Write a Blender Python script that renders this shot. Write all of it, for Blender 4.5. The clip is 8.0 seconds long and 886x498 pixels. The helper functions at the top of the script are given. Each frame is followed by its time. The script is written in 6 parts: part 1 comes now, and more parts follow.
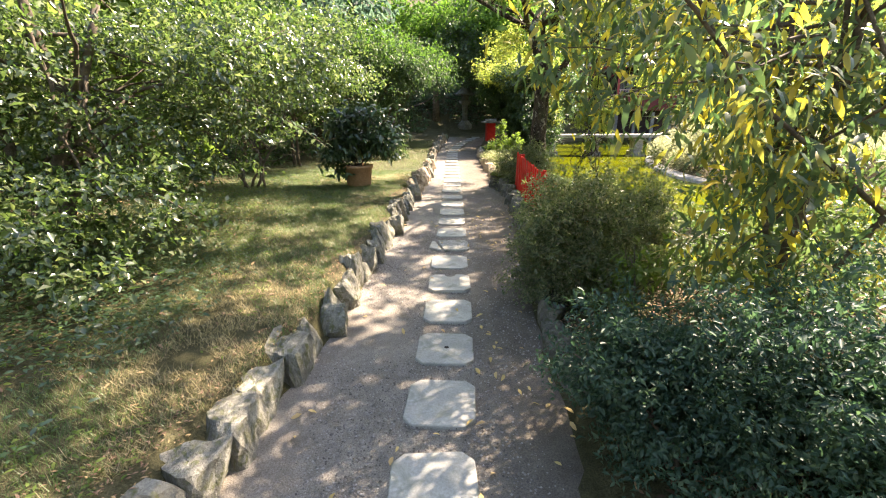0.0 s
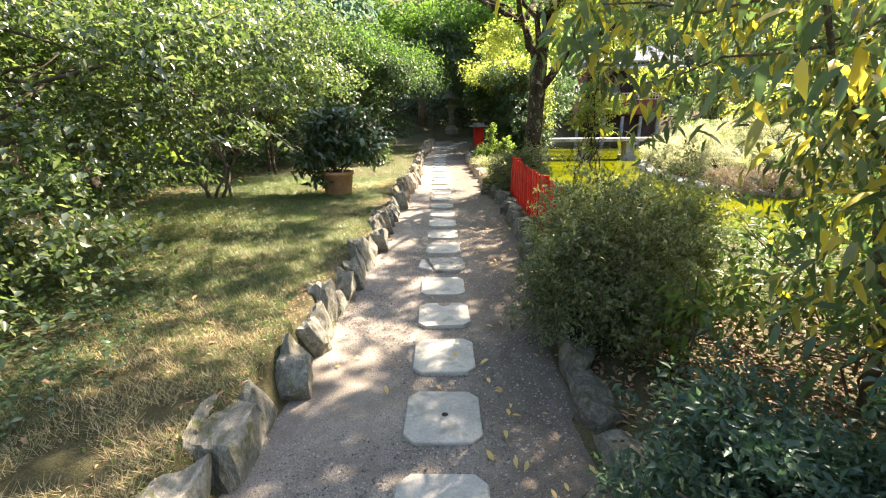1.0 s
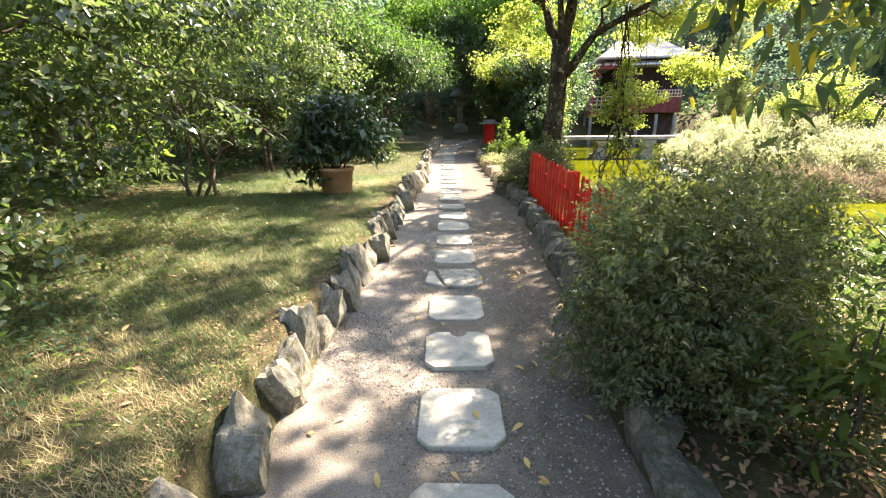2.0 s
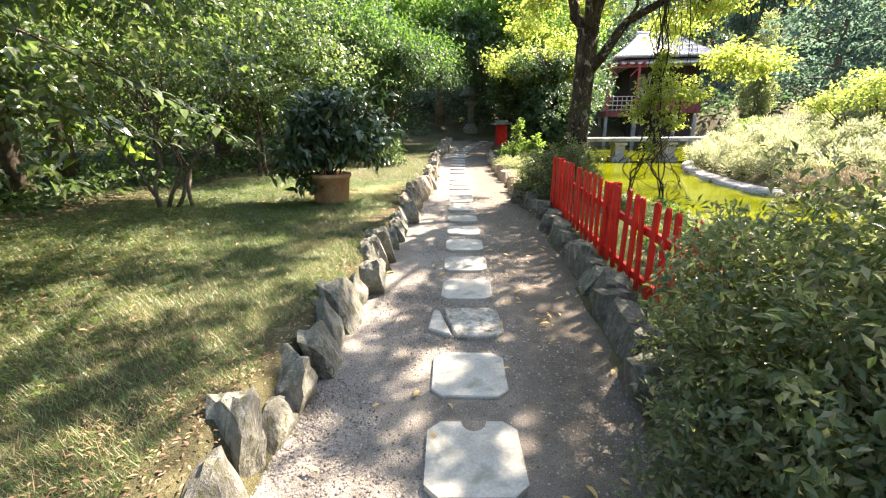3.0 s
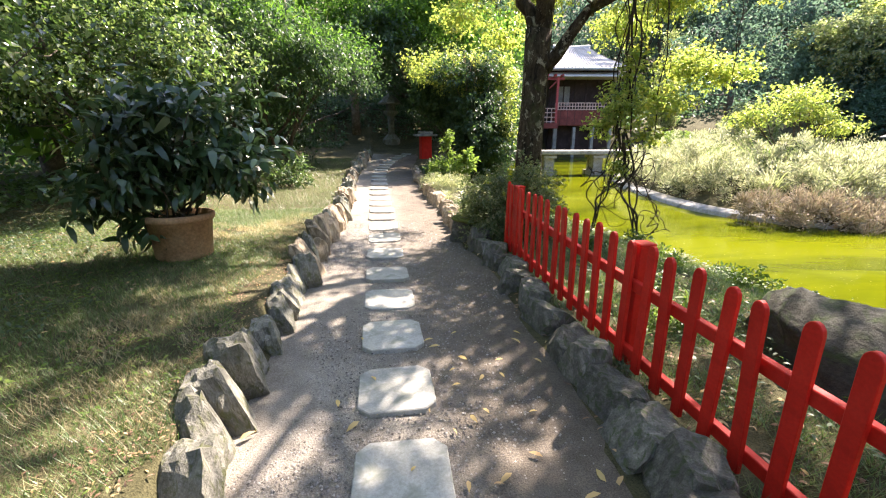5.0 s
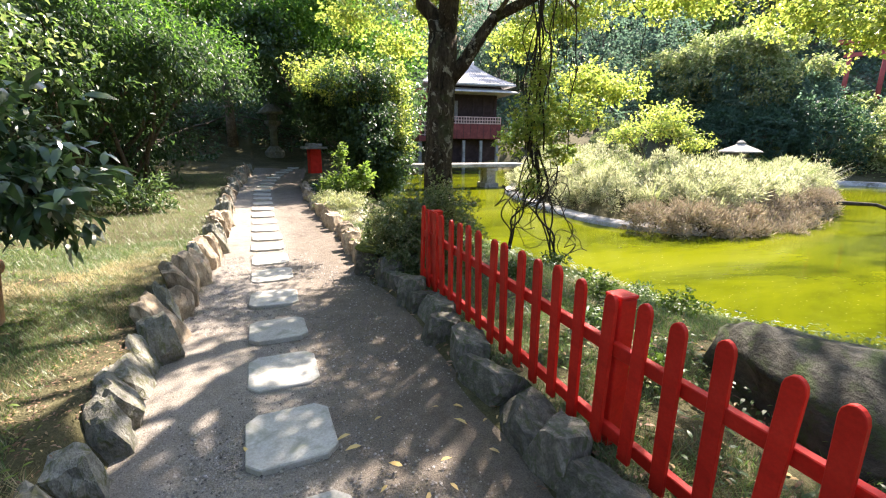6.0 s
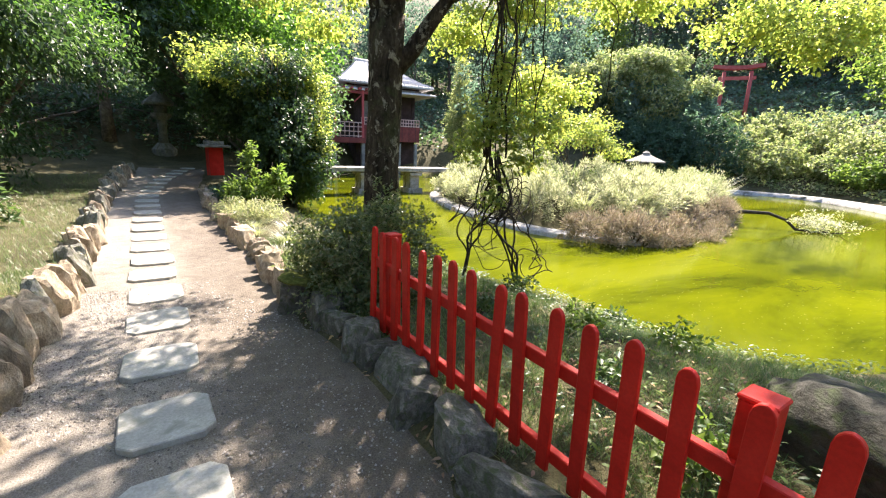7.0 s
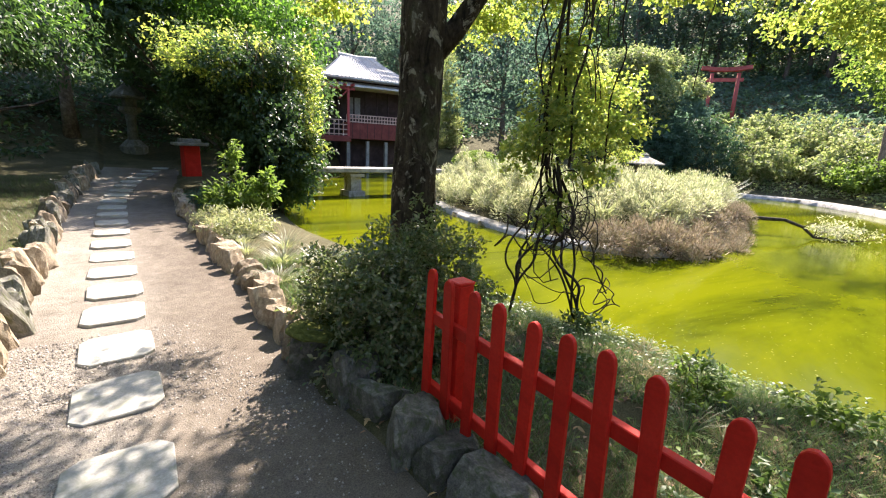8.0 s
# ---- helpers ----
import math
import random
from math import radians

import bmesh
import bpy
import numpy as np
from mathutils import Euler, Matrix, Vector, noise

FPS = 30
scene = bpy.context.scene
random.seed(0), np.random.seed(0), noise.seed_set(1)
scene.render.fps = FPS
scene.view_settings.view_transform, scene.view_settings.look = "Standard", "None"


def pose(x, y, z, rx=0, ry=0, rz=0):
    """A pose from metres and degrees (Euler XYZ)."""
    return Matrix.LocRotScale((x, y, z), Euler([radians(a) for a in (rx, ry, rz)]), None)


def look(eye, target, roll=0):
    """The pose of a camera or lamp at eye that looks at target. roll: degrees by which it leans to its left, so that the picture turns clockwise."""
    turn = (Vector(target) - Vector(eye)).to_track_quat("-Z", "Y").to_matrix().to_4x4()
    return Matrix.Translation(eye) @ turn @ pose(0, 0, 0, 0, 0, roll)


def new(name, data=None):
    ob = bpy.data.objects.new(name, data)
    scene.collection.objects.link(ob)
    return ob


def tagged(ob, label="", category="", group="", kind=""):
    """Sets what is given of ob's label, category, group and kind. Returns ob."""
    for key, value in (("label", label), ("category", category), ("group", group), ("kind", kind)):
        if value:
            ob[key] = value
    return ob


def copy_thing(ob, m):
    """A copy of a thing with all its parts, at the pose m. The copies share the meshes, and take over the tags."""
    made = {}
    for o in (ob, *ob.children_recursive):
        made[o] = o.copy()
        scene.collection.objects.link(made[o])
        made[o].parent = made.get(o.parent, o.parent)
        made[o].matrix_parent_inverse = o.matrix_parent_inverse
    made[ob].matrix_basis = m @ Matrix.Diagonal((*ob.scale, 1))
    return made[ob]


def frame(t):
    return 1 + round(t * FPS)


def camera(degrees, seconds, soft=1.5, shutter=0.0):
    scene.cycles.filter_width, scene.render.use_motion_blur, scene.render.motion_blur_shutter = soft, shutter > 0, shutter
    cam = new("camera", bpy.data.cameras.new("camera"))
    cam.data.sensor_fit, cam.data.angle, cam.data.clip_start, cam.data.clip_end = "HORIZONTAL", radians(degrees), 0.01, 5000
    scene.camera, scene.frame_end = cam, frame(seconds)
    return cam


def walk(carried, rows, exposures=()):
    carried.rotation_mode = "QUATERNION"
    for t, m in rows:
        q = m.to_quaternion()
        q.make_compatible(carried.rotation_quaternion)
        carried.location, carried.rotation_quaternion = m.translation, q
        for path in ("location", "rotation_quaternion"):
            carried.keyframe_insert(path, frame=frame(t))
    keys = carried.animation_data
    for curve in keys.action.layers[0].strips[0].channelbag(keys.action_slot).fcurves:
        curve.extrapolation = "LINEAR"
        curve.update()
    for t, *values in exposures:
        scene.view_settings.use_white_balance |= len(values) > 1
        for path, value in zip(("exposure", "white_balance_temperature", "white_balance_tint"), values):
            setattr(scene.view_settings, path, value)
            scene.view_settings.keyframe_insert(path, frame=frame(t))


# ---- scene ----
cam = camera(91.5, 8.0, soft=1.15)
PATH = [
    (0, (-0.034, 0.085, 1.327), (-0.071, 1.993, 0.73), -0.4),
    (0.5, (-0.121, 0.539, 1.285), (-0.099, 2.451, 0.698), -0.2),
    (1, (-0.096, 0.973, 1.222), (-0.073, 2.889, 0.65), -0.7),
    (1.5, (-0.128, 1.414, 1.108), (-0.116, 3.33, 0.536), -0.6),
    (3, (-0.145, 2.886, 1.034), (-0.194, 4.803, 0.468), -0.5),
    (3.5, (-0.091, 3.435, 1.037), (-0.134, 5.351, 0.466), 0.1),
    (4, (-0.14, 3.977, 1.053), (-0.136, 5.895, 0.487), 0.8),
    (4.2, (-0.117, 4.18, 1.051), (-0.083, 6.102, 0.499), -0.6),
    (5.3, (-0.096, 5.207, 1.104), (0.361, 7.086, 0.593), 0.5),
    (5.5, (-0.099, 5.356, 1.12), (0.478, 7.205, 0.622), 0.1),
    (6, (-0.064, 5.8, 1.116), (0.701, 7.586, 0.641), 0.5),
    (6.5, (-0.018, 6.259, 1.112), (0.902, 7.975, 0.653), 1.6),
    (7, (0.017, 6.842, 1.115), (1.129, 8.442, 0.662), 2.2),
    (7.5, (0.103, 7.459, 1.128), (1.262, 9.023, 0.668), 2.1),
    (8, (0.115, 8.007, 1.153), (1.3, 9.553, 0.697), 2.7),
]
EXPOSURES = [(0.0, 2.76, 7350, 20), (1.5, 2.9, 7350, 20), (3.0, 2.9, 6950, 19), (4.2, 2.8, 6750, 21), (5.5, 2.53, 6600, 20), (7.2, 2.5, 6550, 19), (8.0, 2.24, 6550, 19)]
walk(cam, [(t, look(eye, target, roll)) for t, eye, target, roll in PATH], EXPOSURES)

# ---- world, sun ----
SUN_AZ, SUN_EL = 50.0, 47.0          # degrees clockwise from +y, and above the horizon
world = bpy.data.worlds.new("sky")
scene.world = world
world.use_nodes = True
wn = world.node_tree.nodes
sky = wn.new("ShaderNodeTexSky")
sky.sky_type, sky.sun_disc = "NISHITA", False
sky.sun_elevation, sky.sun_rotation = radians(SUN_EL), radians(SUN_AZ)
world.node_tree.links.new(sky.outputs[0], wn["Background"].inputs[0])
wn["Background"].inputs[1].default_value = 0.108
sun = new("sun", bpy.data.lights.new("sun", "SUN"))
sun.data.energy, sun.data.angle, sun.data.color = 4.2, radians(0.7), (1.0, 0.92, 0.78)
saz, sel = radians(SUN_AZ), radians(SUN_EL)
SUNWARD = Vector((math.sin(saz) * math.cos(sel), math.cos(saz) * math.cos(sel), math.sin(sel)))
sun.matrix_world = look(tuple(SUNWARD * 60), (0, 0, 0))

# ---- materials ----
def material(name, rough=0.8, metal=0.0, spec=0.5):
    m = bpy.data.materials.new(name)
    m.use_nodes = True
    b = m.node_tree.nodes["Principled BSDF"]
    b.inputs["Roughness"].default_value, b.inputs["Metallic"].default_value = rough, metal
    b.inputs["Specular IOR Level"].default_value = spec
    return m, m.node_tree.nodes, m.node_tree.links, b


def noise_tex(n, l, scale, detail=4, rough=0.6, dist=0.0, coord="Object", stretch=(1, 1, 1)):
    co = n.new("ShaderNodeTexCoord")
    mp = n.new("ShaderNodeMapping")
    mp.inputs["Scale"].default_value = stretch
    l.new(co.outputs[coord], mp.inputs[0])
    t = n.new("ShaderNodeTexNoise")
    t.inputs["Scale"].default_value, t.inputs["Detail"].default_value = scale, detail
    t.inputs["Roughness"].default_value, t.inputs["Distortion"].default_value = rough, dist
    l.new(mp.outputs[0], t.inputs["Vector"])
    return t


def ramp(n, l, source, stops):
    r = n.new("ShaderNodeValToRGB")
    while len(r.color_ramp.elements) < len(stops):
        r.color_ramp.elements.new(0.5)
    for e, (p, c) in zip(r.color_ramp.elements, stops):
        e.position, e.color = p, (*c, 1)
    l.new(source, r.inputs[0])
    return r


def mix(n, l, fac, a, b, mode="MIX"):
    m = n.new("ShaderNodeMix")
    m.data_type, m.blend_type = "RGBA", mode
    if isinstance(fac, (int, float)):
        m.inputs[0].default_value = fac
    else:
        l.new(fac, m.inputs[0])
    for k, v in ((6, a), (7, b)):
        if isinstance(v, tuple):
            m.inputs[k].default_value = (*v, 1)
        else:
            l.new(v, m.inputs[k])
    return m.outputs[2]


def bump(n, l, b, source, strength, dist):
    k = n.new("ShaderNodeBump")
    k.inputs["Strength"].default_value, k.inputs["Distance"].default_value = strength, dist
    l.new(source, k.inputs["Height"])
    l.new(k.outputs[0], b.inputs["Normal"])


def two_scale(name, dark, mid, light, s1, s2, rough=0.85, bump_d=0.01, spec=0.3, coord="Object", stain=None, per_object=0.25, grain=0.7):
    """A mineral or wooden surface: broad variation, fine grain, relief, and a change from piece to piece."""
    m, n, l, b = material(name, rough, spec=spec)
    a = noise_tex(n, l, s1, 5, 0.65, 0.4, coord)
    f = noise_tex(n, l, s2, 6, 0.7, 0, coord)
    c = ramp(n, l, a.outputs[0], [(0.3, dark), (0.52, mid), (0.72, light)]).outputs[0]
    g = ramp(n, l, f.outputs[0], [(0.3, (0.45, 0.45, 0.45)), (0.7, (1.4, 1.4, 1.4))]).outputs[0]
    c = mix(n, l, grain, c, g, "MULTIPLY")
    if stain:
        st = noise_tex(n, l, s1 * 1.7, 4, 0.6, 0.8, coord)
        c = mix(n, l, ramp(n, l, st.outputs[0], [(0.5, (0, 0, 0)), (0.66, (1, 1, 1))]).outputs[0], c, stain)
    if per_object:
        oi = n.new("ShaderNodeObjectInfo")
        v = ramp(n, l, oi.outputs["Random"], [(0, (1 - per_object,) * 3), (1, (1 + per_object,) * 3)]).outputs[0]
        c = mix(n, l, 1.0, c, v, "MULTIPLY")
    l.new(c, b.inputs["Base Color"])
    h = mix(n, l, 0.4, a.outputs[0], f.outputs[0])
    bump(n, l, b, h, 0.8, bump_d)
    return m


def leaf_mat(name, colours, trans=0.45, rough=0.38, spec=0.5, through_tint=(1.7, 1.8, 1.1)):
    """Leaves: a colour of its own for each leaf, some light passing through."""
    m, n, l, b = material(name, rough, spec=spec)
    g = n.new("ShaderNodeNewGeometry")
    stops = [(i / max(1, len(colours) - 1), c) for i, c in enumerate(colours)]
    c = ramp(n, l, g.outputs["Random Per Island"], stops).outputs[0]
    big = noise_tex(n, l, 0.9, 2)
    v = ramp(n, l, big.outputs[0], [(0.3, (0.80, 0.72, 0.95)), (0.7, (1.40, 1.2, 1.5))]).outputs[0]
    c = mix(n, l, 1.0, c, v, "MULTIPLY")
    l.new(c, b.inputs["Base Color"])
    t = n.new("ShaderNodeBsdfTranslucent")
    l.new(mix(n, l, 1.0, c, through_tint, "MULTIPLY"), t.inputs[0])
    mx = n.new("ShaderNodeMixShader")
    mx.inputs[0].default_value = trans
    l.new(b.outputs[0], mx.inputs[1])
    l.new(t.outputs[0], mx.inputs[2])
    l.new(mx.outputs[0], n["Material Output"].inputs[0])
    return m


def ground_mat(name, colours, s1=0.6, s2=9, s3=90, bump_d=0.03):
    m, n, l, b = material(name, 0.95, spec=0.15)
    a = noise_tex(n, l, s1, 5, 0.6, 0.6)
    f = noise_tex(n, l, s2, 6, 0.7)
    p = noise_tex(n, l, s3, 3, 0.7)
    c = ramp(n, l, mix(n, l, 0.45, a.outputs[0], f.outputs[0]), [(0.32 + 0.36 * i / (len(colours) - 1), x) for i, x in enumerate(colours)]).outputs[0]
    g = ramp(n, l, p.outputs[0], [(0.3, (0.5, 0.5, 0.5)), (0.7, (1.5, 1.5, 1.5))]).outputs[0]
    l.new(mix(n, l, 0.8, c, g, "MULTIPLY"), b.inputs["Base Color"])
    bump(n, l, b, mix(n, l, 0.5, f.outputs[0], p.outputs[0]), 1.0, bump_d)
    return m


M_EARTH = ground_mat("lawn_soil", [(0.036, 0.035, 0.016), (0.062, 0.058, 0.028), (0.10, 0.09, 0.047), (0.165, 0.145, 0.085)])


def path_mat():
    """Grey gravelly sand where the path is walked least, bare brown earth towards the border."""
    m, n, l, b = material("trodden_sand", 0.95, spec=0.15)
    a = noise_tex(n, l, 0.9, 5, 0.6, 0.6)
    f = noise_tex(n, l, 7, 6, 0.7)
    p = noise_tex(n, l, 120, 3, 0.7)
    both = mix(n, l, 0.45, a.outputs[0], f.outputs[0])
    sand = ramp(n, l, both, [(0.32, (0.145, 0.126, 0.105)), (0.44, (0.205, 0.182, 0.153)), (0.56, (0.265, 0.24, 0.204)), (0.68, (0.33, 0.302, 0.26))]).outputs[0]
    earth = ramp(n, l, both, [(0.32, (0.084, 0.067, 0.052)), (0.5, (0.132, 0.109, 0.086)), (0.68, (0.195, 0.166, 0.134))]).outputs[0]
    sep, add = n.new("ShaderNodeSeparateXYZ"), n.new("ShaderNodeMath")
    l.new(n.new("ShaderNodeTexCoord").outputs["Object"], sep.inputs[0])
    add.operation = "MULTIPLY_ADD"
    l.new(a.outputs[0], add.inputs[0])
    add.inputs[1].default_value = 1.2
    l.new(sep.outputs[0], add.inputs[2])
    half = n.new("ShaderNodeMath")
    half.operation = "MULTIPLY"
    half.inputs[1].default_value = 0.42
    l.new(add.outputs[0], half.inputs[0])
    # full strength at the right edge also puts the shrub's shade into the colour
    c = mix(n, l, ramp(n, l, half.outputs[0], [(0.27, (0, 0, 0)), (0.42, (0.75, 0.75, 0.75)), (0.7, (1, 1, 1))]).outputs[0], sand, earth)
    g = ramp(n, l, p.outputs[0], [(0.3, (0.5, 0.5, 0.5)), (0.7, (1.5, 1.5, 1.5))]).outputs[0]
    l.new(mix(n, l, 0.8, c, g, "MULTIPLY"), b.inputs["Base Color"])
    bump(n, l, b, mix(n, l, 0.5, f.outputs[0], p.outputs[0]), 1.0, 0.02)
    return m


M_SAND = path_mat()
M_SLAB = two_scale("concrete_slab", (0.29, 0.285, 0.25), (0.39, 0.38, 0.34), (0.475, 0.465, 0.42), 3.6, 60, 0.8, 0.002, per_object=0.1, stain=(0.24, 0.245, 0.20), grain=0.45)
M_CRACKED = two_scale("mottled_stone", (0.11, 0.11, 0.095), (0.36, 0.35, 0.31), (0.50, 0.49, 0.44), 9, 45, 0.9, 0.006, per_object=0, stain=(0.14, 0.14, 0.12), grain=0.6)
M_ROCK = two_scale("border_rock", (0.115, 0.112, 0.092), (0.235, 0.226, 0.19), (0.375, 0.362, 0.308), 4, 28, 0.9, 0.045, stain=(0.12, 0.125, 0.06))
M_ROCK_TAN = two_scale("tan_rock", (0.17, 0.13, 0.09), (0.32, 0.255, 0.18), (0.47, 0.405, 0.31), 5, 35, 0.9, 0.03)
M_ROCK_DARK = two_scale("dark_rock", (0.06, 0.055, 0.045), (0.14, 0.13, 0.11), (0.27, 0.25, 0.21), 5, 35, 0.9, 0.03, stain=(0.07, 0.085, 0.04))
M_BOULDER = two_scale("mossy_boulder", (0.026, 0.026, 0.021), (0.058, 0.056, 0.046), (0.115, 0.11, 0.092), 5, 26, 0.95, 0.06, stain=(0.055, 0.075, 0.028))
M_CONC = two_scale("pond_rim_concrete", (0.30, 0.29, 0.27), (0.45, 0.43, 0.40), (0.58, 0.56, 0.52), 1.5, 25, 0.9, 0.01, stain=(0.16, 0.15, 0.12))
M_BRIDGE = two_scale("bridge_stone", (0.25, 0.24, 0.21), (0.42, 0.40, 0.36), (0.58, 0.56, 0.5), 1.5, 25, 0.9, 0.01, stain=(0.16, 0.15, 0.11))
M_RED = two_scale("red_paint", (0.46, 0.017, 0.009), (0.58, 0.022, 0.012), (0.64, 0.034, 0.02), 6, 70, 0.55, 0.002, spec=0.2, per_object=0.12, grain=0.25)
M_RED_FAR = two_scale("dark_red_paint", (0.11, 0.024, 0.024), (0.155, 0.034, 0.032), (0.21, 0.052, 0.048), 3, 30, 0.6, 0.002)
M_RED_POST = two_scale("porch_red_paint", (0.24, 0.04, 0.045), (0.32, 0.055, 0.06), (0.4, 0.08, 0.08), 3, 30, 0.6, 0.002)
# red dulled and paled to put the distance haze into the colour
M_TORII = two_scale("haze_dulled_red", (0.28, 0.05, 0.045), (0.35, 0.07, 0.06), (0.42, 0.10, 0.085), 3, 30, 0.7, 0.002)
def bark_mat():
    m, n, l, b = material("maple_bark", 0.95, spec=0.12)
    a = noise_tex(n, l, 11, 5, 0.65, 0.8, stretch=(1, 1, 0.35))
    f = noise_tex(n, l, 55, 5, 0.7, 0.2, stretch=(1, 1, 0.6))
    p = noise_tex(n, l, 8, 6, 0.72, 0.9, stretch=(1, 1, 0.7))
    q = noise_tex(n, l, 3.2, 4, 0.6, 0.5)
    c = ramp(n, l, a.outputs[0], [(0.36, (0.016, 0.012, 0.01)), (0.5, (0.05, 0.038, 0.028)), (0.66, (0.10, 0.078, 0.056))]).outputs[0]
    c = mix(n, l, ramp(n, l, p.outputs[0], [(0.555, (0, 0, 0)), (0.61, (0.85, 0.85, 0.85))]).outputs[0], c, (0.34, 0.31, 0.25))
    c = mix(n, l, ramp(n, l, q.outputs[0], [(0.55, (0, 0, 0)), (0.68, (0.55, 0.55, 0.55))]).outputs[0], c, (0.07, 0.085, 0.035))
    c = mix(n, l, 0.7, c, ramp(n, l, f.outputs[0], [(0.3, (0.4, 0.4, 0.4)), (0.7, (1.4, 1.4, 1.4))]).outputs[0], "MULTIPLY")
    l.new(c, b.inputs["Base Color"])
    bump(n, l, b, mix(n, l, 0.5, a.outputs[0], f.outputs[0]), 1.0, 0.05)
    return m


M_BARK = bark_mat()
M_BARK_TAN = two_scale("tan_bark", (0.10, 0.07, 0.05), (0.22, 0.16, 0.12), (0.36, 0.28, 0.22), 8, 50, 0.95, 0.02)
M_BARK_THIN = two_scale("stem_bark", (0.05, 0.04, 0.03), (0.10, 0.08, 0.06), (0.18, 0.15, 0.11), 14, 60, 0.95, 0.008)
M_VINE = two_scale("vine_bark", (0.02, 0.015, 0.012), (0.05, 0.04, 0.03), (0.10, 0.08, 0.06), 14, 60, 0.95, 0.008)
M_POT = two_scale("terracotta", (0.36, 0.20, 0.11), (0.46, 0.27, 0.15), (0.56, 0.36, 0.22), 4, 40, 0.85, 0.004)
M_ROOF = two_scale("roof_tile", (0.36, 0.35, 0.345), (0.46, 0.445, 0.435), (0.56, 0.545, 0.53), 2, 20, 0.6, 0.01)
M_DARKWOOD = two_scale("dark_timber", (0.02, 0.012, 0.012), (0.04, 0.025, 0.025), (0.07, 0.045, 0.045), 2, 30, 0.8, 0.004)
M_LATTICE = two_scale("weathered_pink_rail", (0.40, 0.26, 0.24), (0.52, 0.36, 0.33), (0.6, 0.45, 0.42), 3, 30, 0.8, 0.002)
M_POST = two_scale("grey_post", (0.15, 0.15, 0.15), (0.25, 0.25, 0.25), (0.33, 0.33, 0.33), 3, 30, 0.8, 0.003)
M_LANTERN = two_scale("lantern_stone", (0.12, 0.115, 0.10), (0.22, 0.21, 0.185), (0.32, 0.31, 0.27), 4, 40, 0.9, 0.01, stain=(0.13, 0.13, 0.09))

L_TREE = leaf_mat("glinting_tree_leaves", [(0.04, 0.082, 0.026), (0.066, 0.118, 0.04), (0.1, 0.155, 0.06), (0.175, 0.225, 0.115)], 0.44, 0.22, 1.0, (1.7, 1.9, 0.9))
L_GLINT = leaf_mat("large_glossy_leaves", [(0.07, 0.125, 0.05), (0.11, 0.17, 0.075), (0.17, 0.23, 0.12)], 0.35, 0.25, 1.0, (1.4, 1.6, 1.1))
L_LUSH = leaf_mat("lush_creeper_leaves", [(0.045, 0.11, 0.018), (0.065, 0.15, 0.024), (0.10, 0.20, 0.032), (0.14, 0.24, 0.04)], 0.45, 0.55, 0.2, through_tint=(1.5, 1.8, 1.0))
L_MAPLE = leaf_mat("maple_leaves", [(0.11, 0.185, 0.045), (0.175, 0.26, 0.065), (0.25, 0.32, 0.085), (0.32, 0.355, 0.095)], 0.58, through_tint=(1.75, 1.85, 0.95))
L_YELLOW = leaf_mat("yellowing_leaves", [(0.05, 0.105, 0.04), (0.075, 0.135, 0.052), (0.10, 0.16, 0.062), (0.07, 0.13, 0.06), (0.12, 0.18, 0.075), (0.16, 0.205, 0.08), (0.44, 0.38, 0.05), (0.52, 0.44, 0.06), (0.12, 0.17, 0.07), (0.07, 0.13, 0.05)], 0.46, through_tint=(1.5, 1.8, 1.0))
L_DARK = leaf_mat("dark_glossy_leaves", [(0.022, 0.055, 0.02), (0.035, 0.08, 0.028), (0.06, 0.115, 0.04)], 0.25, 0.30, 0.6)
L_GREEN = leaf_mat("green_leaves", [(0.045, 0.095, 0.028), (0.07, 0.13, 0.038), (0.10, 0.17, 0.05)], 0.36, 0.45, 0.4)
L_LIGHT = leaf_mat("light_green_leaves", [(0.07, 0.135, 0.025), (0.11, 0.19, 0.035), (0.165, 0.245, 0.055)], 0.5, 0.5, 0.25)
L_GREY = leaf_mat("grey_green_leaves", [(0.17, 0.22, 0.10), (0.28, 0.33, 0.16), (0.42, 0.45, 0.26), (0.58, 0.58, 0.39)], 0.45, 0.5, through_tint=(1.25, 1.4, 1.0))
L_DRY = leaf_mat("dry_brown_leaves", [(0.22, 0.20, 0.105), (0.36, 0.33, 0.195), (0.5, 0.465, 0.31), (0.27, 0.215, 0.12), (0.25, 0.28, 0.135)], 0.2, 0.7, through_tint=(1.0, 1.1, 0.9))
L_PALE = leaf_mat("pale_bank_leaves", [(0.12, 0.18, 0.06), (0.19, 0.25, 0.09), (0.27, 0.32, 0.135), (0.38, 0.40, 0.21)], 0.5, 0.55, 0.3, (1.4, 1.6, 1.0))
L_TEAL = leaf_mat("bluish_glossy_leaves", [(0.025, 0.07, 0.038), (0.042, 0.1, 0.052), (0.075, 0.145, 0.075)], 0.4, 0.42, 0.35)
# distance haze is put into this leaf colour: paler and bluer
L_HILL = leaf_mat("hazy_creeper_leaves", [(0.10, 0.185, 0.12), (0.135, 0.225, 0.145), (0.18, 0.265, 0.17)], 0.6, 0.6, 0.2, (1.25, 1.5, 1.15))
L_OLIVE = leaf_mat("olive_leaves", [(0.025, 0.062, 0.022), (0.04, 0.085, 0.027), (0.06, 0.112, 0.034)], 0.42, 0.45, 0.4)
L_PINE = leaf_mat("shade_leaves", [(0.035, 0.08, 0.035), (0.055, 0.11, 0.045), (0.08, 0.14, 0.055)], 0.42)
